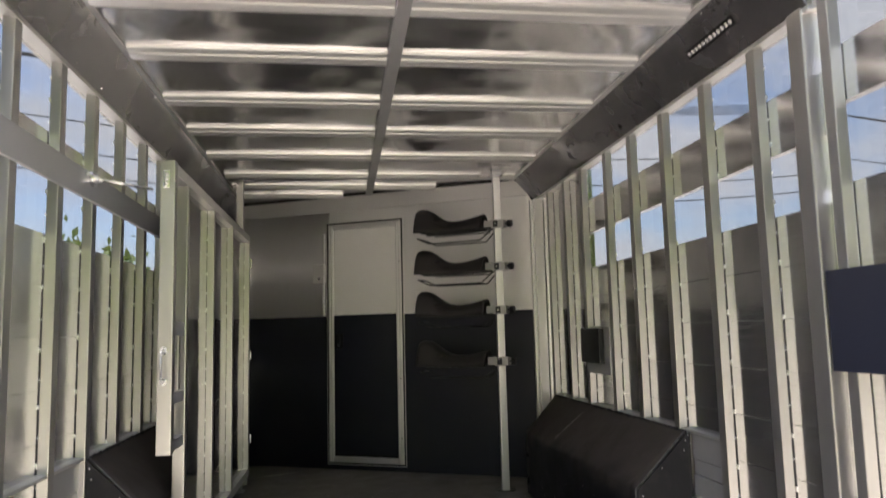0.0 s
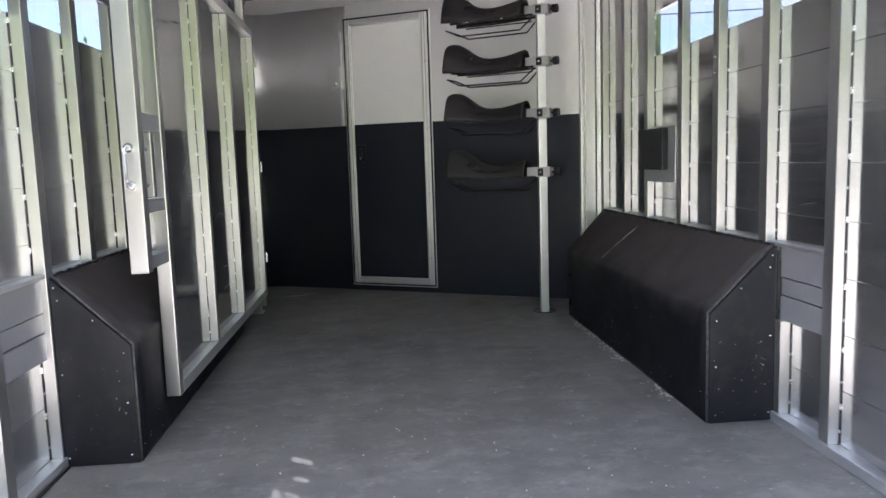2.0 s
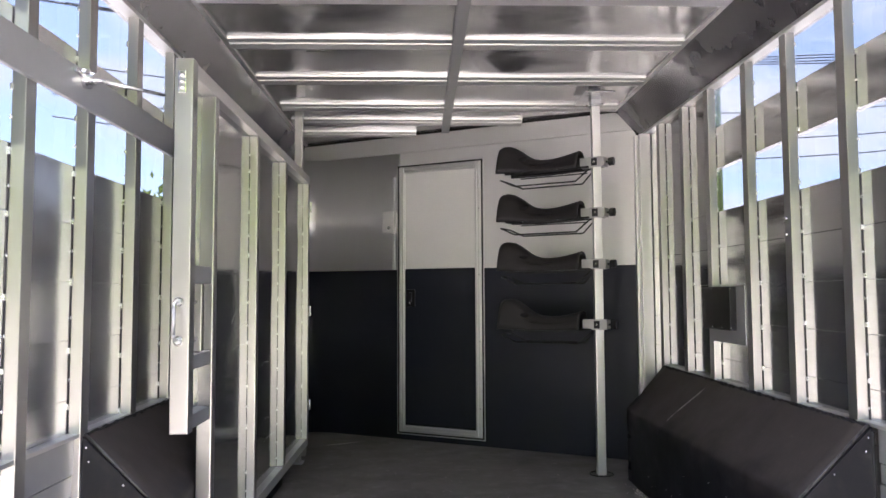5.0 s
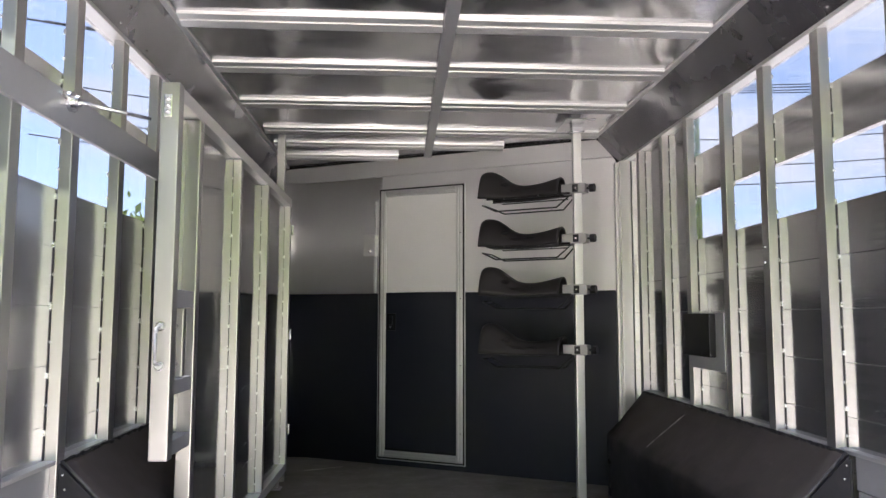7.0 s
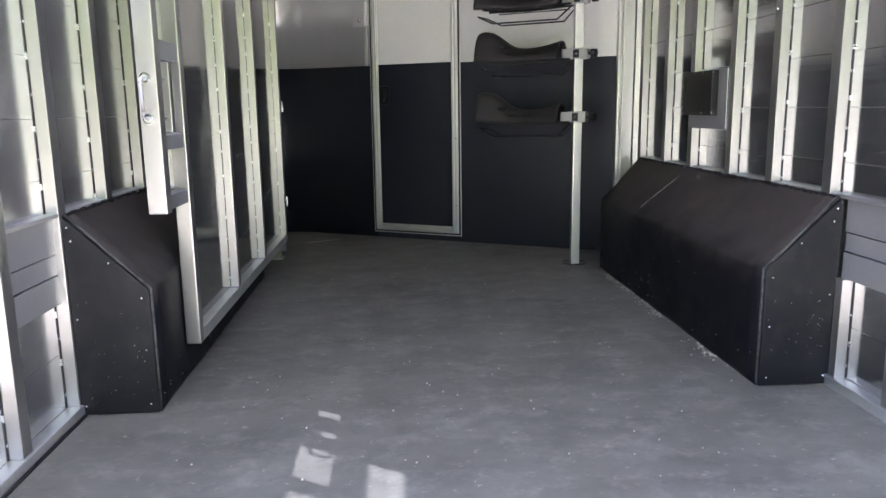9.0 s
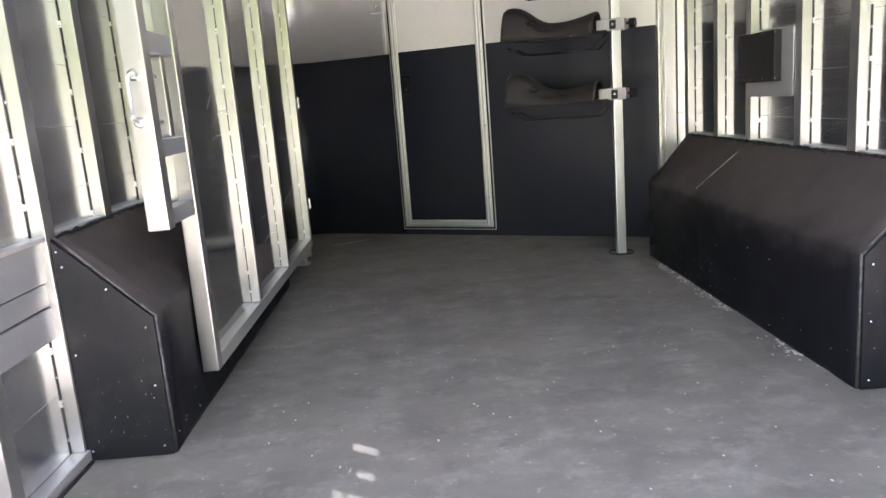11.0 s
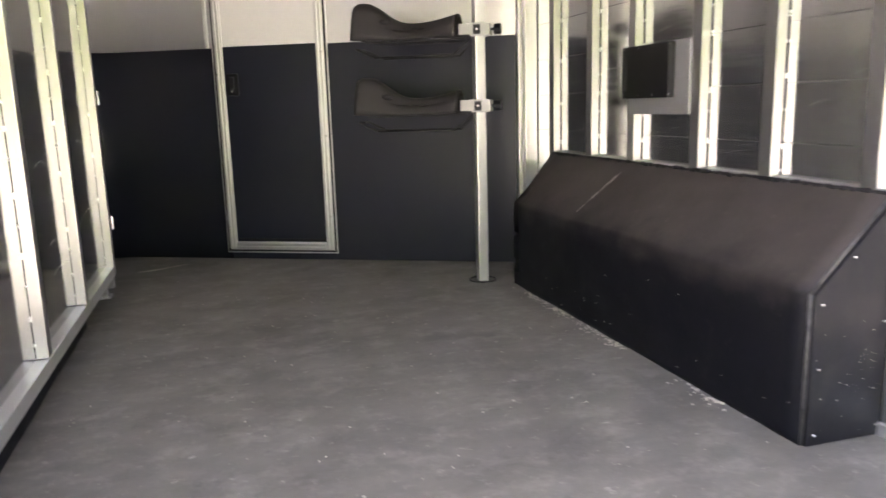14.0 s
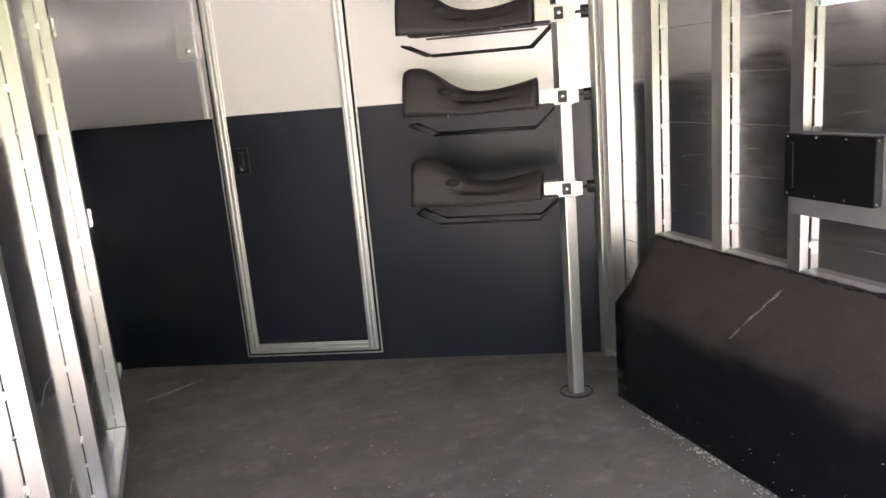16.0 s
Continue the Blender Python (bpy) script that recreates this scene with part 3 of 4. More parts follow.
# ---- wheel boxes ----
def wheel_box(s, y0, y1, label):
    t = thing("wheel_box", (s * 1.06, y0, 0), 0, label, "wheel box", "wheel boxes")
    o = Vector((s * 1.06, y0, 0))
    inner, bend, top = s * 0.940, 0.388, 0.612
    def panel(name, prof, mat, label=""):
        bm = prism(prof, "y", y0 + 0.012, y1)
        bmesh.ops.subdivide_edges(bm, edges=bm.edges[:], cuts=26, use_grid_fill=True)
        for v in bm.verts:
            d = noise.noise_vector(v.co * 5.0 + Vector((0, 0, 9 * s))) * 0.0055 + noise.noise_vector(v.co * 17.0) * 0.0030
            free = min(1.0, (v.co.y - y0) / 0.08)
            v.co.x += d.x * free
            v.co.z += d.z * free * min(1.0, v.co.z / 0.06)
        for f in bm.faces:
            f.smooth = True
        for v in bm.verts:
            if v.co.y > y1 - 0.01:
                v.co.y -= 0.10 * (1.172 - abs(v.co.x)) / 0.232
        bmesh.ops.translate(bm, vec=-o, verts=bm.verts[:])
        return part(name, bm, mat, t, label)
    # the sheet rolls over from the upright face to the slope
    slope, r0 = math.atan2(top - bend, 1.172 - 0.940), 0.034
    tan_len = r0 * math.tan((math.pi / 2 - slope) / 2)
    roll = []
    for k in range(9):
        a = (math.pi / 2 - slope) * k / 8
        roll.append((s * (0.940 + r0 - r0 * math.cos(a)), bend - tan_len + r0 * math.sin(a)))
    mid = roll[4]
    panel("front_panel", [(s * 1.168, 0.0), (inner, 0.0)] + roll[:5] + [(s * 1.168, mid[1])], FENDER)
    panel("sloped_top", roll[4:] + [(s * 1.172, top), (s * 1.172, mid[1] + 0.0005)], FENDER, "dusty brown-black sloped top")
    cap = prism([(s * 1.170, 0.003), (inner + s * 0.003, 0.003), (inner + s * 0.003, bend - 0.004), (s * 1.170, top - 0.006)], "y", y0 - 0.004, y0 + 0.007, 0.002)
    bmesh.ops.translate(cap, vec=-o, verts=cap.verts[:])
    cap = part("end_cap", cap, CAP, t, "flat black end plate held by screws")
    edge = chain([(inner + s * 0.001, y0 + 0.009, 0.004), (inner + s * 0.001, y0 + 0.009, bend - 0.002), (s * 1.168, y0 + 0.009, top + 0.001)], 0.0045)
    bmesh.ops.translate(edge, vec=-o, verts=edge.verts[:])
    part("edge_bead", edge, WORN, t, "worn greyish bead along the end plate edge")
    strip = rod((s * 1.1735, y0 - 0.003, 0.036), (s * 1.1735, y0 - 0.003, top - 0.02), 0.005, 8)
    bmesh.ops.translate(strip, vec=-o, verts=strip.verts[:])
    part("wall_seal", strip, SEAL, t, "black sealing bead against the wall")
    rr, flecks = random.Random(40 + s), bmesh.new()
    for k in range(34):
        x, z = rr.uniform(0.955, 1.16), abs(rr.gauss(0.14, 0.10)) + 0.01
        w = rr.uniform(0.0005, 0.0014)
        if z < 0.36:
            add_blob(flecks, (s * x - o.x, -0.0045, z), (w, 0.0008, w * rr.uniform(0.6, 1.5)), 1)
    tagged(part("flecks", flecks, CRUMB, cap, "pale flecks on the end plate"), kind="stuff")
    for x, z in ((1.155, 0.03), (0.965, 0.03), (0.965, 0.20), (0.965, 0.36), (1.155, 0.30), (1.05, 0.468), (1.15, 0.535), (1.158, 0.575)):
        part("screw", add_blob(bmesh.new(), (s * x - o.x, -0.005, z), (0.0045, 0.003, 0.0045), 1), CHROME, t)
    # black sealant smeared along the top edge, thicker in lumps
    bead = bmesh.new()
    y = y0 + 0.02
    while y < y1 - 0.03:
        w = 0.004 + 0.005 * rr.random() ** 3
        add_blob(bead, (s * (1.169 - 0.4 * w) - o.x, y - o.y, top - 0.4 * w + rr.uniform(-0.002, 0.002)), (w, 0.012 + 0.012 * rr.random(), w), 1)
        y += 0.016
    tagged(part("sealant", bead, SEAL, t, "black sealant smeared along the top edge"), kind="stuff")
    specks = bmesh.new()
    for k in range(22):
        w = rr.uniform(0.0006, 0.0018)
        add_blob(specks, (inner - s * 0.001 - o.x, rr.uniform(0.04, 1.5), abs(rr.gauss(0.10, 0.10)) + 0.012), (0.004, w, w), 1)
    tagged(part("specks", specks, CRUMB, t, "pale specks on the upright face"), kind="stuff")
    return t, o


wb, wo = wheel_box(1, 2.99, 4.915, "black wheel box with sloped top and pale scratches")
r = random.Random(33)
crease = bmesh.new()
for k in range(40):
    u = r.uniform(0.0, 0.93)
    v = u + r.uniform(0.03, 0.12)
    jx, jy = r.gauss(0, 0.003), r.gauss(0, 0.0035)
    a, b = [(0.957 + 0.163 * q + jx, 4.255 - 0.065 * q + jy, 0.4125 + 0.1565 * q + jx * 0.96) for q in (u, v)]
    add_rod(crease, a, b, r.uniform(0.0006, 0.0013), 4)
bmesh.ops.translate(crease, vec=-wo, verts=crease.verts[:])
tagged(part("scratch", crease, SCUFF, wb, "pale scratch across the slope"), kind="stuff")
for sx in (-1,):
    part("floor_seal", box(*sorted((sx * 1.154, sx * 1.1625)), REAR, 2.96, 0.0, 0.008, 0.002), SEAL, bpy.data.objects["floor"], "dark strip along the mat edge")
wheel_box(-1, 2.967, 4.90, "black wheel box with sloped top and dusty scuffs")


# ---- saddle rack post and racks ----
POLE = Vector((0.822, 4.965, 0))
pole = thing("saddle_post", POLE, 0, "square aluminium post from floor to roof", "post")
part("tube", box(-0.024, 0.024, -0.024, 0.024, 0.0, ROOF - 0.04, 0.005), BRIGHT, pole)
part("top_bracket", box(-0.03, 0.03, -0.034, 0.034, ROOF - 0.075, ROOF - 0.02, 0.004), SATIN, pole)
part("top_plate", box(-0.10, 0.07, -0.19, 0.12, ROOF - 0.038, ROOF - 0.030, 0.003), CEIL, pole, "flat plate under the ribs")
part("foot_ring", chain([(0.065 * math.cos(a), 0.065 * math.sin(a), 0.004) for a in [k * math.pi / 8 for k in range(17)]], 0.003, 6), BLACK, pole, "thin dark ring round the foot")
part("cross_pin", chain([(-0.055, -0.02, ROOF - 0.075), (-0.035, -0.03, ROOF - 0.066), (0.04, -0.03, ROOF - 0.066)], 0.005), CHROME, pole, "small bright locking pin")


def saddle_rack():
    """Built at the origin: the post's axis is z, the rack runs along +x."""
    t = thing("saddle_rack", (0, 0, 0), 0, "black saddle rack with wire blanket bars clamped to the post", "saddle rack", "saddle racks on the post")
    bm = bmesh.new()
    n, m = 30, 27
    grid = []
    L0, L1 = 0.092, 0.588
    for i in range(n + 1):
        u = i / n
        x = L0 + (L1 - L0) * u
        top = 0.076 - 0.034 * math.sin(math.pi * min(1, u / 0.86)) + 0.074 / (1 + math.exp(-(u - 0.71) * 14)) - 0.012 * max(0, (u - 0.94) / 0.06) ** 2
        half = 0.088 + 0.030 * u - 0.014 * math.sin(math.pi * u)
        low = -0.028 - 0.006 * math.sin(math.pi * u)
        row = []
        for j in range(m + 1):
            v = -1 + 2 * j / m
            y = half * math.copysign(abs(v) ** 0.75, v)
            fall = abs(v) ** 2.6
            z = top * (1 - fall) + low * fall - 0.015 * math.exp(-((abs(v) - 0.66) / 0.07) ** 2) * math.sin(math.pi * u)
            row.append(bm.verts.new((x, y, z)))
        grid.append(row)
    for i in range(n):
        for j in range(m):
            bm.faces.new((grid[i][j], grid[i + 1][j], grid[i + 1][j + 1], grid[i][j + 1]))
    bmesh.ops.recalc_face_normals(bm, faces=bm.faces[:])
    bmesh.ops.solidify(bm, geom=bm.faces[:], thickness=0.010)
    for f in bm.faces:
        f.smooth = True
    pad = part("pad", bm, PAD, t, "black moulded saddle-shaped pad")
    for s in (-1, 1):
        bm = add_blob(bmesh.new(), (0.432, s * 0.066, 0.052), (0.030, 0.013, 0.015), 2)
        part("grip_hole", bm, SEAL, pad, "dark oval grip hole")
    for s in (-1, 1):
        for x in (0.27, 0.36):
            part("vent_slot", add_blob(bmesh.new(), (x, s * 0.079, 0.012), (0.034, 0.008, 0.004), 2), SEAL, pad, "thin dark slot in the pad")
    for s in (-1, 1):
        part("support_bar", box(0.03, 0.56, s * 0.045 - 0.006, s * 0.045 + 0.006, -0.034, -0.022, 0.002), BLACK, t)
        part("edge_strip", box(0.088, 0.52, s * 0.098 - 0.003, s * 0.098 + 0.003, -0.044, -0.037, 0.001), BLACK, t, "thin dark metal strip under the pad edge")
        for x in (0.2, 0.42):
            part("bolt", add_blob(bmesh.new(), (x, s * 0.102, -0.038), (0.004, 0.004, 0.007), 1), CHROME, t)
    side = [(0.03, 0.040, -0.040), (0.105, 0.060, -0.108), (0.49, 0.065, -0.108), (0.580, 0.065, -0.066)]
    loop = side + [(x, -y, z) for x, y, z in reversed(side)]
    part("blanket_bar", chain(loop, 0.0045), BLACK, t, "bent black wire blanket bar")
    br = bmesh.new()
    add_box(br, 0.028, 0.088, -0.028, 0.028, -0.028, 0.028, 0.003)
    part("arm_bracket", br, POST, t, "bright aluminium arm bracket")
    cl = bmesh.new()
    add_box(cl, -0.040, 0.040, -0.034, -0.026, -0.030, 0.030, 0.002)
    add_box(cl, -0.040, 0.040, 0.026, 0.034, -0.030, 0.030, 0.002)
    add_box(cl, -0.058, -0.032, -0.034, 0.034, -0.026, 0.026, 0.002)
    clamp = part("clamp", cl, POST, t, "bright aluminium post clamp")
    part("clamp_face", box(-0.017, 0.017, 0.034, 0.040, -0.022, 0.022, 0.002), BLACK, clamp, "dark square clamp plate")
    part("clamp_bolt", add_blob(bmesh.new(), (0, 0.041, 0), (0.008, 0.005, 0.008), 2), CHROME, clamp)
    kb = rod((-0.058, 0, 0), (-0.078, 0, 0), 0.006)
    add_rod(kb, (-0.076, 0, 0), (-0.105, 0, 0), 0.024, 12)
    part("knob", kb, BLACK, t, "round black clamp knob")
    return t


rack = saddle_rack()
turn = 180 - 32.0
rack.matrix_basis = pose(POLE.x, POLE.y, 1.770, 0, 0, turn)
for z in (1.478, 1.184, 0.840):
    copy_thing(rack, pose(POLE.x, POLE.y, z, 0, 0, turn))


# ---- centre gate, folded back along the left wall ----
HINGE = Vector((-0.868, 5.28, 0))
gpost = thing("gate_post", (-0.945, 5.335, 0), 0, "square aluminium gate post from floor to roof", "post")
part("tube", box(-0.024, 0.024, -0.024, 0.024, 0.0, ROOF - 0.0006, 0.005), POST, gpost)
part("top_plate", box(-0.07, 0.07, -0.07, 0.07, ROOF - 0.009, ROOF - 0.001, 0.002), CEIL, gpost)
part("foot", box(-0.04, 0.04, -0.04, 0.04, 0.0, 0.01, 0.002), SATIN, gpost)

gate = thing("centre_gate", HINGE, -0.45, "open aluminium divider gate with latch bar folded along the wall", "gate")
T = -0.050


def gy(y):
    return y - HINGE.y


def gate_bar(name, y0, y1, z0, z1, mat=POST, x0=T, x1=0.0, label=""):
    return part(name, box(x0, x1, gy(y0), gy(y1), z0, z1, 0.004), mat, gate, label)


gate_bar("top_rail", 3.064, 5.28, 1.692, 1.738, RAIL)
gate_bar("bottom_rail", 3.309, 5.231, 0.120, 0.166, RAIL)
stile = gate_bar("hinge_stile", 5.233, 5.28, 0.120, 1.690)
near = gate_bar("inner_stile", 3.262, 3.307, 0.120, 1.690)
end = gate_bar("latch_post", 3.012, 3.062, 0.600, 1.742, POST, -0.054, 0.002, "wide bright aluminium latch post")
for i, y in enumerate((3.888, 4.510, 5.233)):
    gp = gate_bar("gate_upright", y, y + 0.046, 0.168, 1.690) if i < 2 else stile
    # black sliver in place of the shaded gap at the upright
    part("joint_gap", box(T + 0.016, T + 0.0175, gy(y) - 0.0018, gy(y) + 0.002, 0.170, 1.688), SEAL, gp, "dark open joint beside the upright")
    bm = bmesh.new()
    rng_beads(bm, T + 0.0175, gy(y) - 0.002, 0.17, 1.68, 90 + i)
    tagged(part("weld_seam", bm, BEAD, gp, "bright stitched weld beads"), kind="stuff")
for z0, z1 in ((1.052, 1.108), (0.786, 0.832), (0.606, 0.650)):
    gate_bar("latch_rail", 3.064, 3.260, z0, z1, SATIN, T, -0.004)
gate_bar("slide_tube", 3.165, 3.197, 0.834, 1.050, POST, T, -0.008)
gate_bar("latch_panel", 3.063, 3.261, 1.110, 1.690, GATE_SHEET, T - 0.001, T + 0.006)
gate_bar("latch_panel", 3.063, 3.261, 0.652, 0.784, GATE_SHEET, T - 0.001, T + 0.006)
gate_bar("gate_sheet", 3.308, 5.232, 0.167, 1.691, GATE_SHEET, T + 0.008, T + 0.016)
r = random.Random(21)
for k in range(11):
    y, z = r.uniform(3.36, 5.1), r.uniform(0.25, 1.05)
    ln, up = r.uniform(0.08, 0.26), r.uniform(-0.04, 0.06)
    pts = [(T + 0.0162, gy(y + ln * u), z + up * u + 0.012 * math.sin(3 * u)) for u in (0, 0.33, 0.66, 1)]
    if any(abs(y + ln * u - p - 0.02) < 0.05 for u in (0, 0.5, 1) for p in (3.888, 4.51, 5.233)):
        continue
    part("scratch", chain(pts, 0.0006, 4), BEAD, gate, "thin bright scratch in the sheet")
hx, hy = -0.028, gy(3.010)
handle = part("pull_handle", chain([(hx, hy, 0.995), (hx, hy - 0.040, 0.990), (hx, hy - 0.046, 0.975), (hx, hy - 0.046, 0.898), (hx, hy - 0.040, 0.884), (hx, hy, 0.878)], 0.0048, 10), SATIN, gate, "bright bent rod handle")
for z in (0.995, 0.878):
    b = rod((hx, hy + 0.001, z), (hx, hy - 0.010, z), 0.015, 14)
    part("handle_collar", b, CHROME, handle)
    part("collar_nut", rod((hx, hy - 0.010, z), (hx, hy - 0.018, z), 0.009, 6), SATIN, handle)
    b = rod((hx + 0.012, gy(3.060), z), (hx + 0.012, gy(3.120), z), 0.008, 10)
    part("slide_pin", b, BRIGHT, gate)
lk = box(-0.040, -0.015, hy - 0.012, hy - 0.001, 1.628, 1.700, 0.003)
for z in (1.645, 1.664, 1.684):
    add_blob(lk, (-0.028, hy - 0.014, z), (0.012, 0.006, 0.008), 1)
part("top_catch", lk, CHROME, gate, "small zinc catch at the top")
for z in (0.36, 0.92, 1.55):
    b = rod((0.004, gy(5.288), z - 0.03), (0.004, gy(5.288), z + 0.03), 0.011, 10)
    part("hinge_knuckle", b, CHROME, gate)
part("drop_lug", box(T, -0.01, gy(5.24), gy(5.28), 0.062, 0.119, 0.003), POST, gate)

# hold-back rod on the left wall
hold = thing("hold_back", (-1.158, 2.895, 1.640), 0, "zinc hold-back ring and rod on the wall rail", "latch")
part("flange", rod((0.0005, 0, 0), (0.012, 0, 0), 0.030, 18), CHROME, hold)
part("ring", rod((0.012, 0, 0), (0.030, 0, 0), 0.017, 14), CHROME, hold)
part("rod", chain([(0.02, 0.0, 0.0), (0.19, 0.118, -0.016)], 0.006), CHROME, hold, "thin bright rod")
part("tail", rod((0.006, -0.075, 0.006), (0.006, -0.02, 0.002), 0.007, 8), CHROME, hold)

# ---- electrical box on the right wall ----
jb = thing("junction_box", (INNER, 4.03, 0.946), 0, "black junction box on a grey plate across the posts", "junction box")
part("mounting_plate", box(-0.006, -0.001, -0.205, 0.185, -0.152, 0.100, 0.002), SATIN, jb, "flat grey aluminium plate")
body = part("box_body", box(-0.036, -0.006, -0.122, 0.186, -0.094, 0.096, 0.004), GLOSS, jb, "glossy black box cover")
for y in (-0.130, -0.03, 0.07, 0.172):
    for z in (-0.082, 0.086):
        part("screw", add_blob(bmesh.new(), (-0.0365, y, z), (0.002, 0.0045, 0.0045), 1), CHROME, body)
part("cover_slot", box(-0.039, -0.035, 0.150, 0.162, -0.065, 0.07, 0.001), BLACK, body)

# lamp strip on the right cove
lamp = thing("strip_light", (1.098, 2.46, 2.078), 0, "unlit clear strip light on the cove", "strip light")
m = pose(0, 0, 0, 0, 55.6, 0)
bm = box(-0.018, 0.018, -0.17, 0.17, -0.008, 0.004, 0.003)
bmesh.ops.transform(bm, matrix=m, verts=bm.verts[:])
lamp_body = part("lamp_body", bm, GLOSS, lamp)
for k in range(12):
    bm = add_blob(bmesh.new(), (0, -0.15 + 0.0273 * k, -0.008), (0.011, 0.011, 0.005), 1)
    bmesh.ops.transform(bm, matrix=m, verts=bm.verts[:])
    part("lens", bm, LENS, lamp_body)


# ---- rear door, swung fully open behind the right wall ----
rdoor = thing("door_2", (1.19, REAR - 0.01, 0), 0, "open aluminium rear stock door with slots", "door", kind="structure")
part("lower_skin", box(0.028, 0.056, -1.75, -0.002, -0.05, 1.44), SHEET, rdoor)
part("slat", box(0.028, 0.056, -1.75, -0.002, 1.68, 1.85), SHEET, rdoor)
part("top_rail", box(0.0, 0.056, -1.75, -0.002, 2.02, 2.07, 0.004), RAIL, rdoor)
for y in (-0.055, -0.60, -1.15, -1.70):
    part("post", box(-0.012, 0.026, y, y + 0.045, -0.05, 2.018, 0.004), POST, rdoor)
part("kick_board", box(-0.024, -0.013, -1.72, 0.03, 0.90, 1.19, 0.002), LINING, rdoor, "black rubber board")
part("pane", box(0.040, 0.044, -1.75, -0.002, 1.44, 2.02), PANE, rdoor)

# ---- outdoors ----
gr = bmesh.new()
bmesh.ops.create_grid(gr, x_segments=8, y_segments=8, size=600)
for v in gr.verts:
    v.co.z = GROUND_Z
part("ground", gr, GROUND)
tagged(bpy.data.objects["ground"], "dusty pale gravel yard with patchy grass", "ground", kind="structure")


def tree(at, height, spread, seed, leaves=3600):
    r = random.Random(seed)
    t = thing("tree", at, 0, "leafy green tree at the edge of the yard", "tree", "trees round the yard")
    bm = bmesh.new()
    pts, limbs = [], []
    geo = bmesh.ops.create_cone(bm, cap_ends=True, segments=10, radius1=height * 0.03, radius2=height * 0.014, depth=height * 0.55)
    bmesh.ops.translate(bm, vec=(0, 0, height * 0.275), verts=geo["verts"])
    for k in range(16):
        a, z0 = r.uniform(0, 6.28), height * r.uniform(0.10, 0.45)
        tip = Vector((math.cos(a) * spread * r.uniform(0.4, 0.8), math.sin(a) * spread * r.uniform(0.4, 0.8), height * r.uniform(0.14, 0.88)))
        add_rod(bm, (0, 0, z0), tip, height * 0.008, 6)
        limbs.append(tip)
    part("trunk", bm, BARK, t)
    verts, faces = [], []
    for k in range(leaves):
        c = r.choice(limbs) * r.uniform(0.7, 1.08)
        p = c + Vector((r.gauss(0, spread * 0.22), r.gauss(0, spread * 0.22), r.gauss(0, height * 0.10)))
        q = Euler((r.uniform(0, 6.28), r.uniform(0, 6.28), r.uniform(0, 6.28))).to_matrix()
        w = r.uniform(0.16, 0.36)
        i = len(verts)
        verts += [p + q @ Vector(d) * w for d in ((-1, 0, 0), (0, -0.5, 0.1), (1, 0, 0), (0, 0.5, 0.1))]
        faces.append((i, i + 1, i + 2, i + 3))
    me = bpy.data.meshes.new("crown")
    me.from_pydata(verts, [], faces)
    me.materials.append(LEAF)
    crown = new("crown", me)
    crown.parent = t
    return t


for i in range(13):
    h = 9.4 + 1.4 * math.sin(i * 2.3)
    tree((-27.0 + 4.5 * i, -16.0 + 1.5 * math.cos(i * 1.7) + 0.012 * (i - 6) ** 2 * 8, GROUND_Z), h, h * 0.42, 11 + i)
tree((-11.6, 33.5, GROUND_Z), 6.2, 3.2, 31)

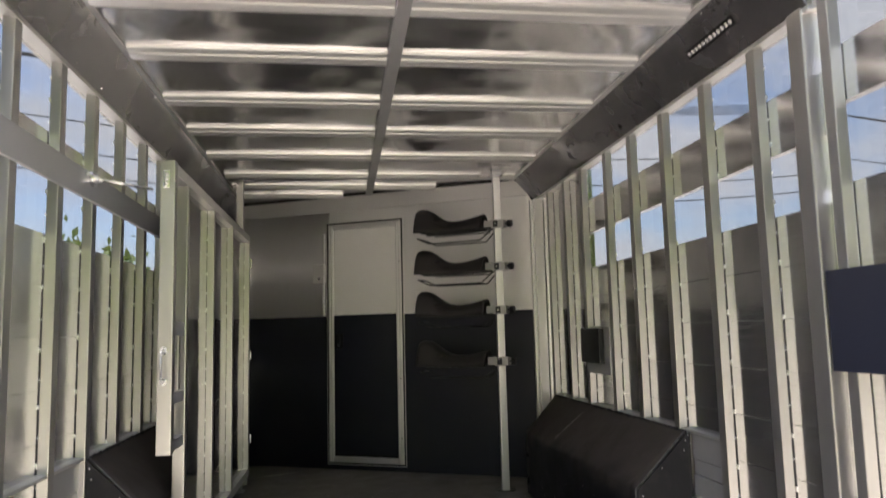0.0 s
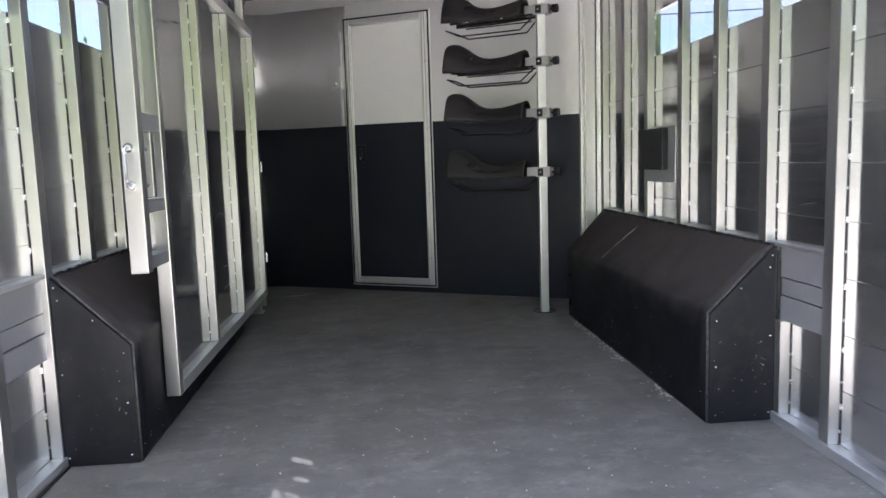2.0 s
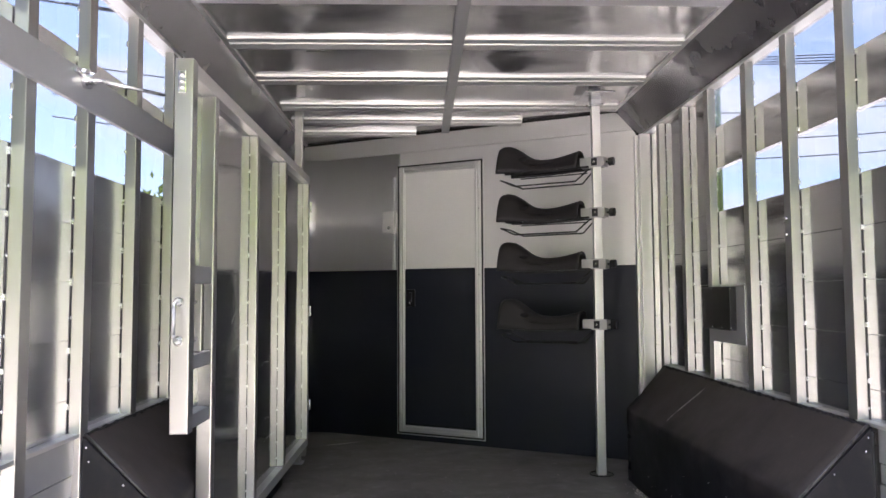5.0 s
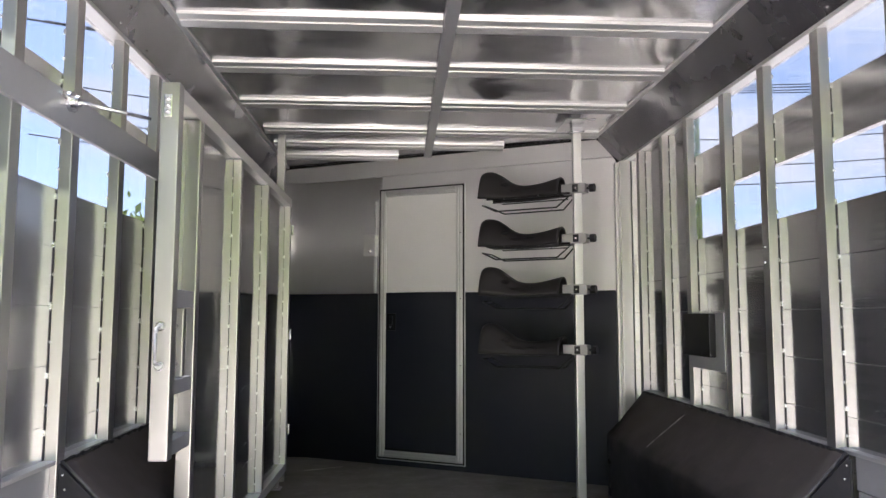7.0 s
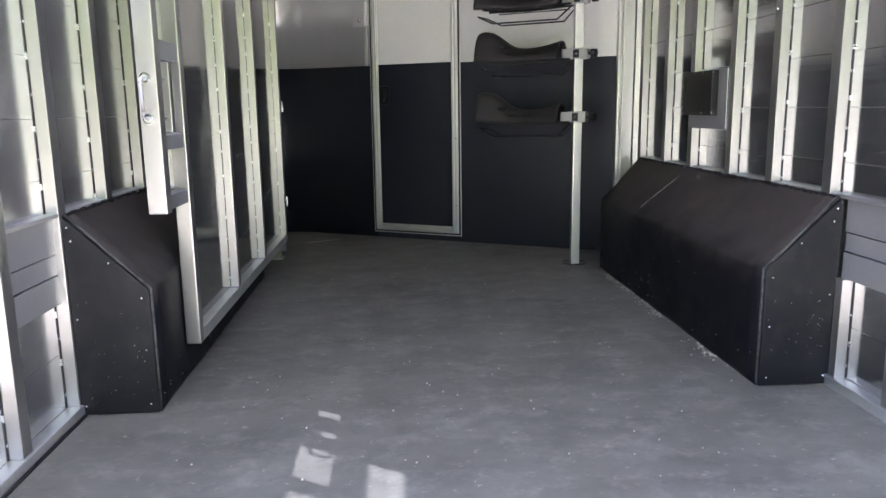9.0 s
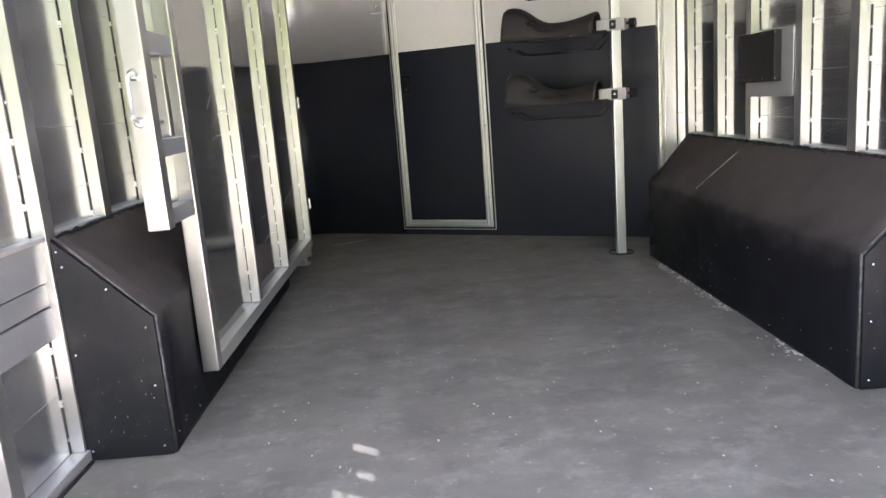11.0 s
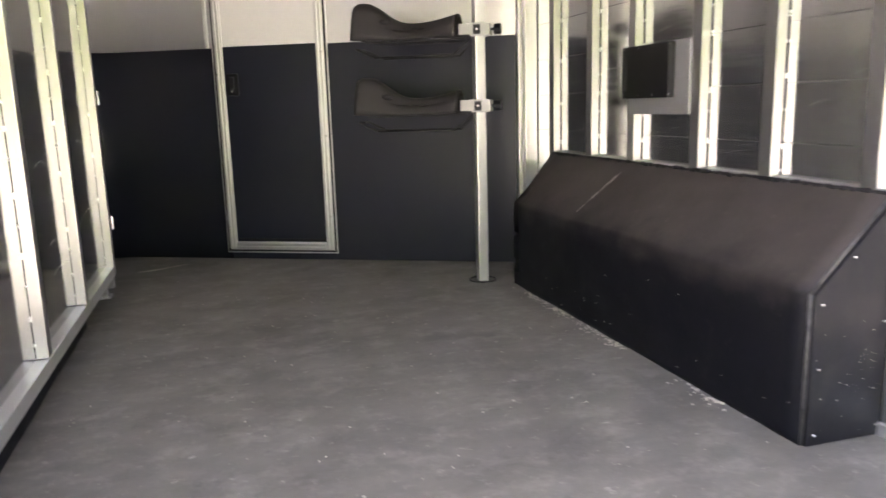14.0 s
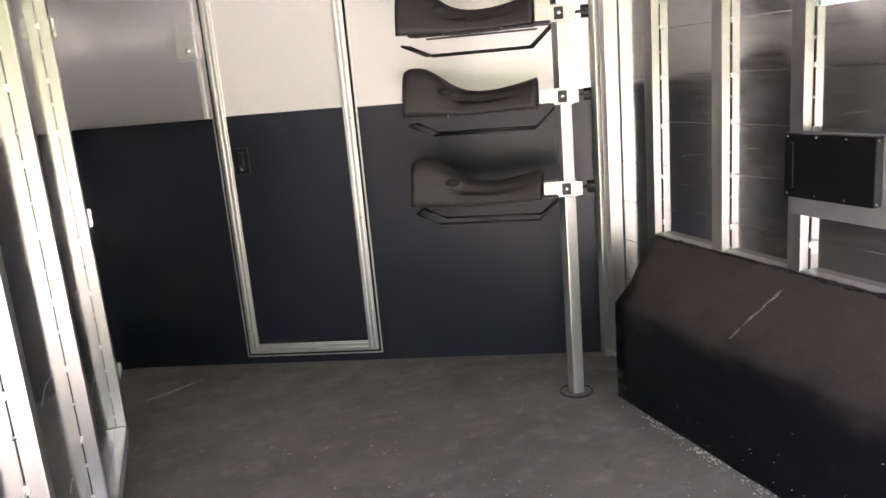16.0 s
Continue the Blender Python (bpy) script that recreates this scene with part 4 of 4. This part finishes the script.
# utility pole and its lines beyond the right wall
up = thing("utility_pole", (18.7, 28.0, GROUND_Z), 20, "grey timber utility pole with crossarm and lines", "utility pole")
part("mast", rod((0, 0, 0), (0, 0, 11.5), 0.13, 12), TIMBER, up)
part("crossarm", box(-1.2, 1.2, -0.06, 0.06, 10.1, 10.25, 0.01), TIMBER, up)
for x in (-1.1, -0.4, 0.4, 1.1):
    part("insulator", rod((x, 0, 10.25), (x, 0, 10.48), 0.05, 8), GLOSS, up)
part("transformer", rod((0.32, 0, 8.2), (0.32, 0, 9.0), 0.22, 14), SATIN, up)
lines = bmesh.new()
for x, z in ((-1.1, 10.5), (-0.4, 10.5), (0.4, 10.5), (1.1, 10.5), (0.1, 8.6), (0.1, 7.6), (0.1, 6.9)):
    for far, drop in (((-30.0, 6.0), 0.9), ((30.0, -8.0), 0.9)):
        pts = []
        for k in range(13):
            u = k / 12
            pts.append((x + far[0] * u, far[1] * u, z - 4 * drop * u * (1 - u)))
        for a, b in zip(pts, pts[1:]):
            add_rod(lines, a, b, 0.022, 5)
tagged(part("power_lines", lines, BLACK, up, "thin dark overhead lines"), kind="stuff")

# grit on the floor, thickest along the foot of the wheel box
r = random.Random(5)
grit = bmesh.new()
for k in range(430):
    if k < 170:
        x, y = r.uniform(-0.85, 0.9), r.uniform(2.15, 5.2)
        w = r.uniform(0.0012, 0.0036)
    else:
        y = r.choice((3.35, 3.9, 4.05, 4.3, 4.55)) + r.gauss(0, 0.07)
        x, w = 0.934 - abs(r.gauss(0, 0.022)), 0.0014 + 0.0040 * r.random() ** 2
    geo = bmesh.ops.create_icosphere(grit, subdivisions=1, radius=w)
    bmesh.ops.scale(grit, vec=(1, r.uniform(0.6, 1.8), 0.6), verts=geo["verts"])
    bmesh.ops.translate(grit, vec=(x, y, w * 0.4), verts=geo["verts"])
tagged(part("grit", grit, CRUMB), "pale crumbs of dust and grit on the mat", "grit", kind="stuff")

# pale streak on the mat near the front wall
streak = bmesh.new()
for k in range(9):
    u0 = r.uniform(0.0, 0.7)
    u1 = min(1.0, u0 + r.uniform(0.12, 0.4))
    off = r.gauss(0, 0.009)
    a, b = [(-0.90 + 0.34 * u + off * 0.5, 5.827 + 0.178 * u - off, 0.0004) for u in (u0, u1)]
    add_rod(streak, a, b, 0.0008, 4)
tagged(part("drag_mark", streak, CRUMB, bpy.data.objects["floor"], "pale streak on the mat"), kind="stuff")
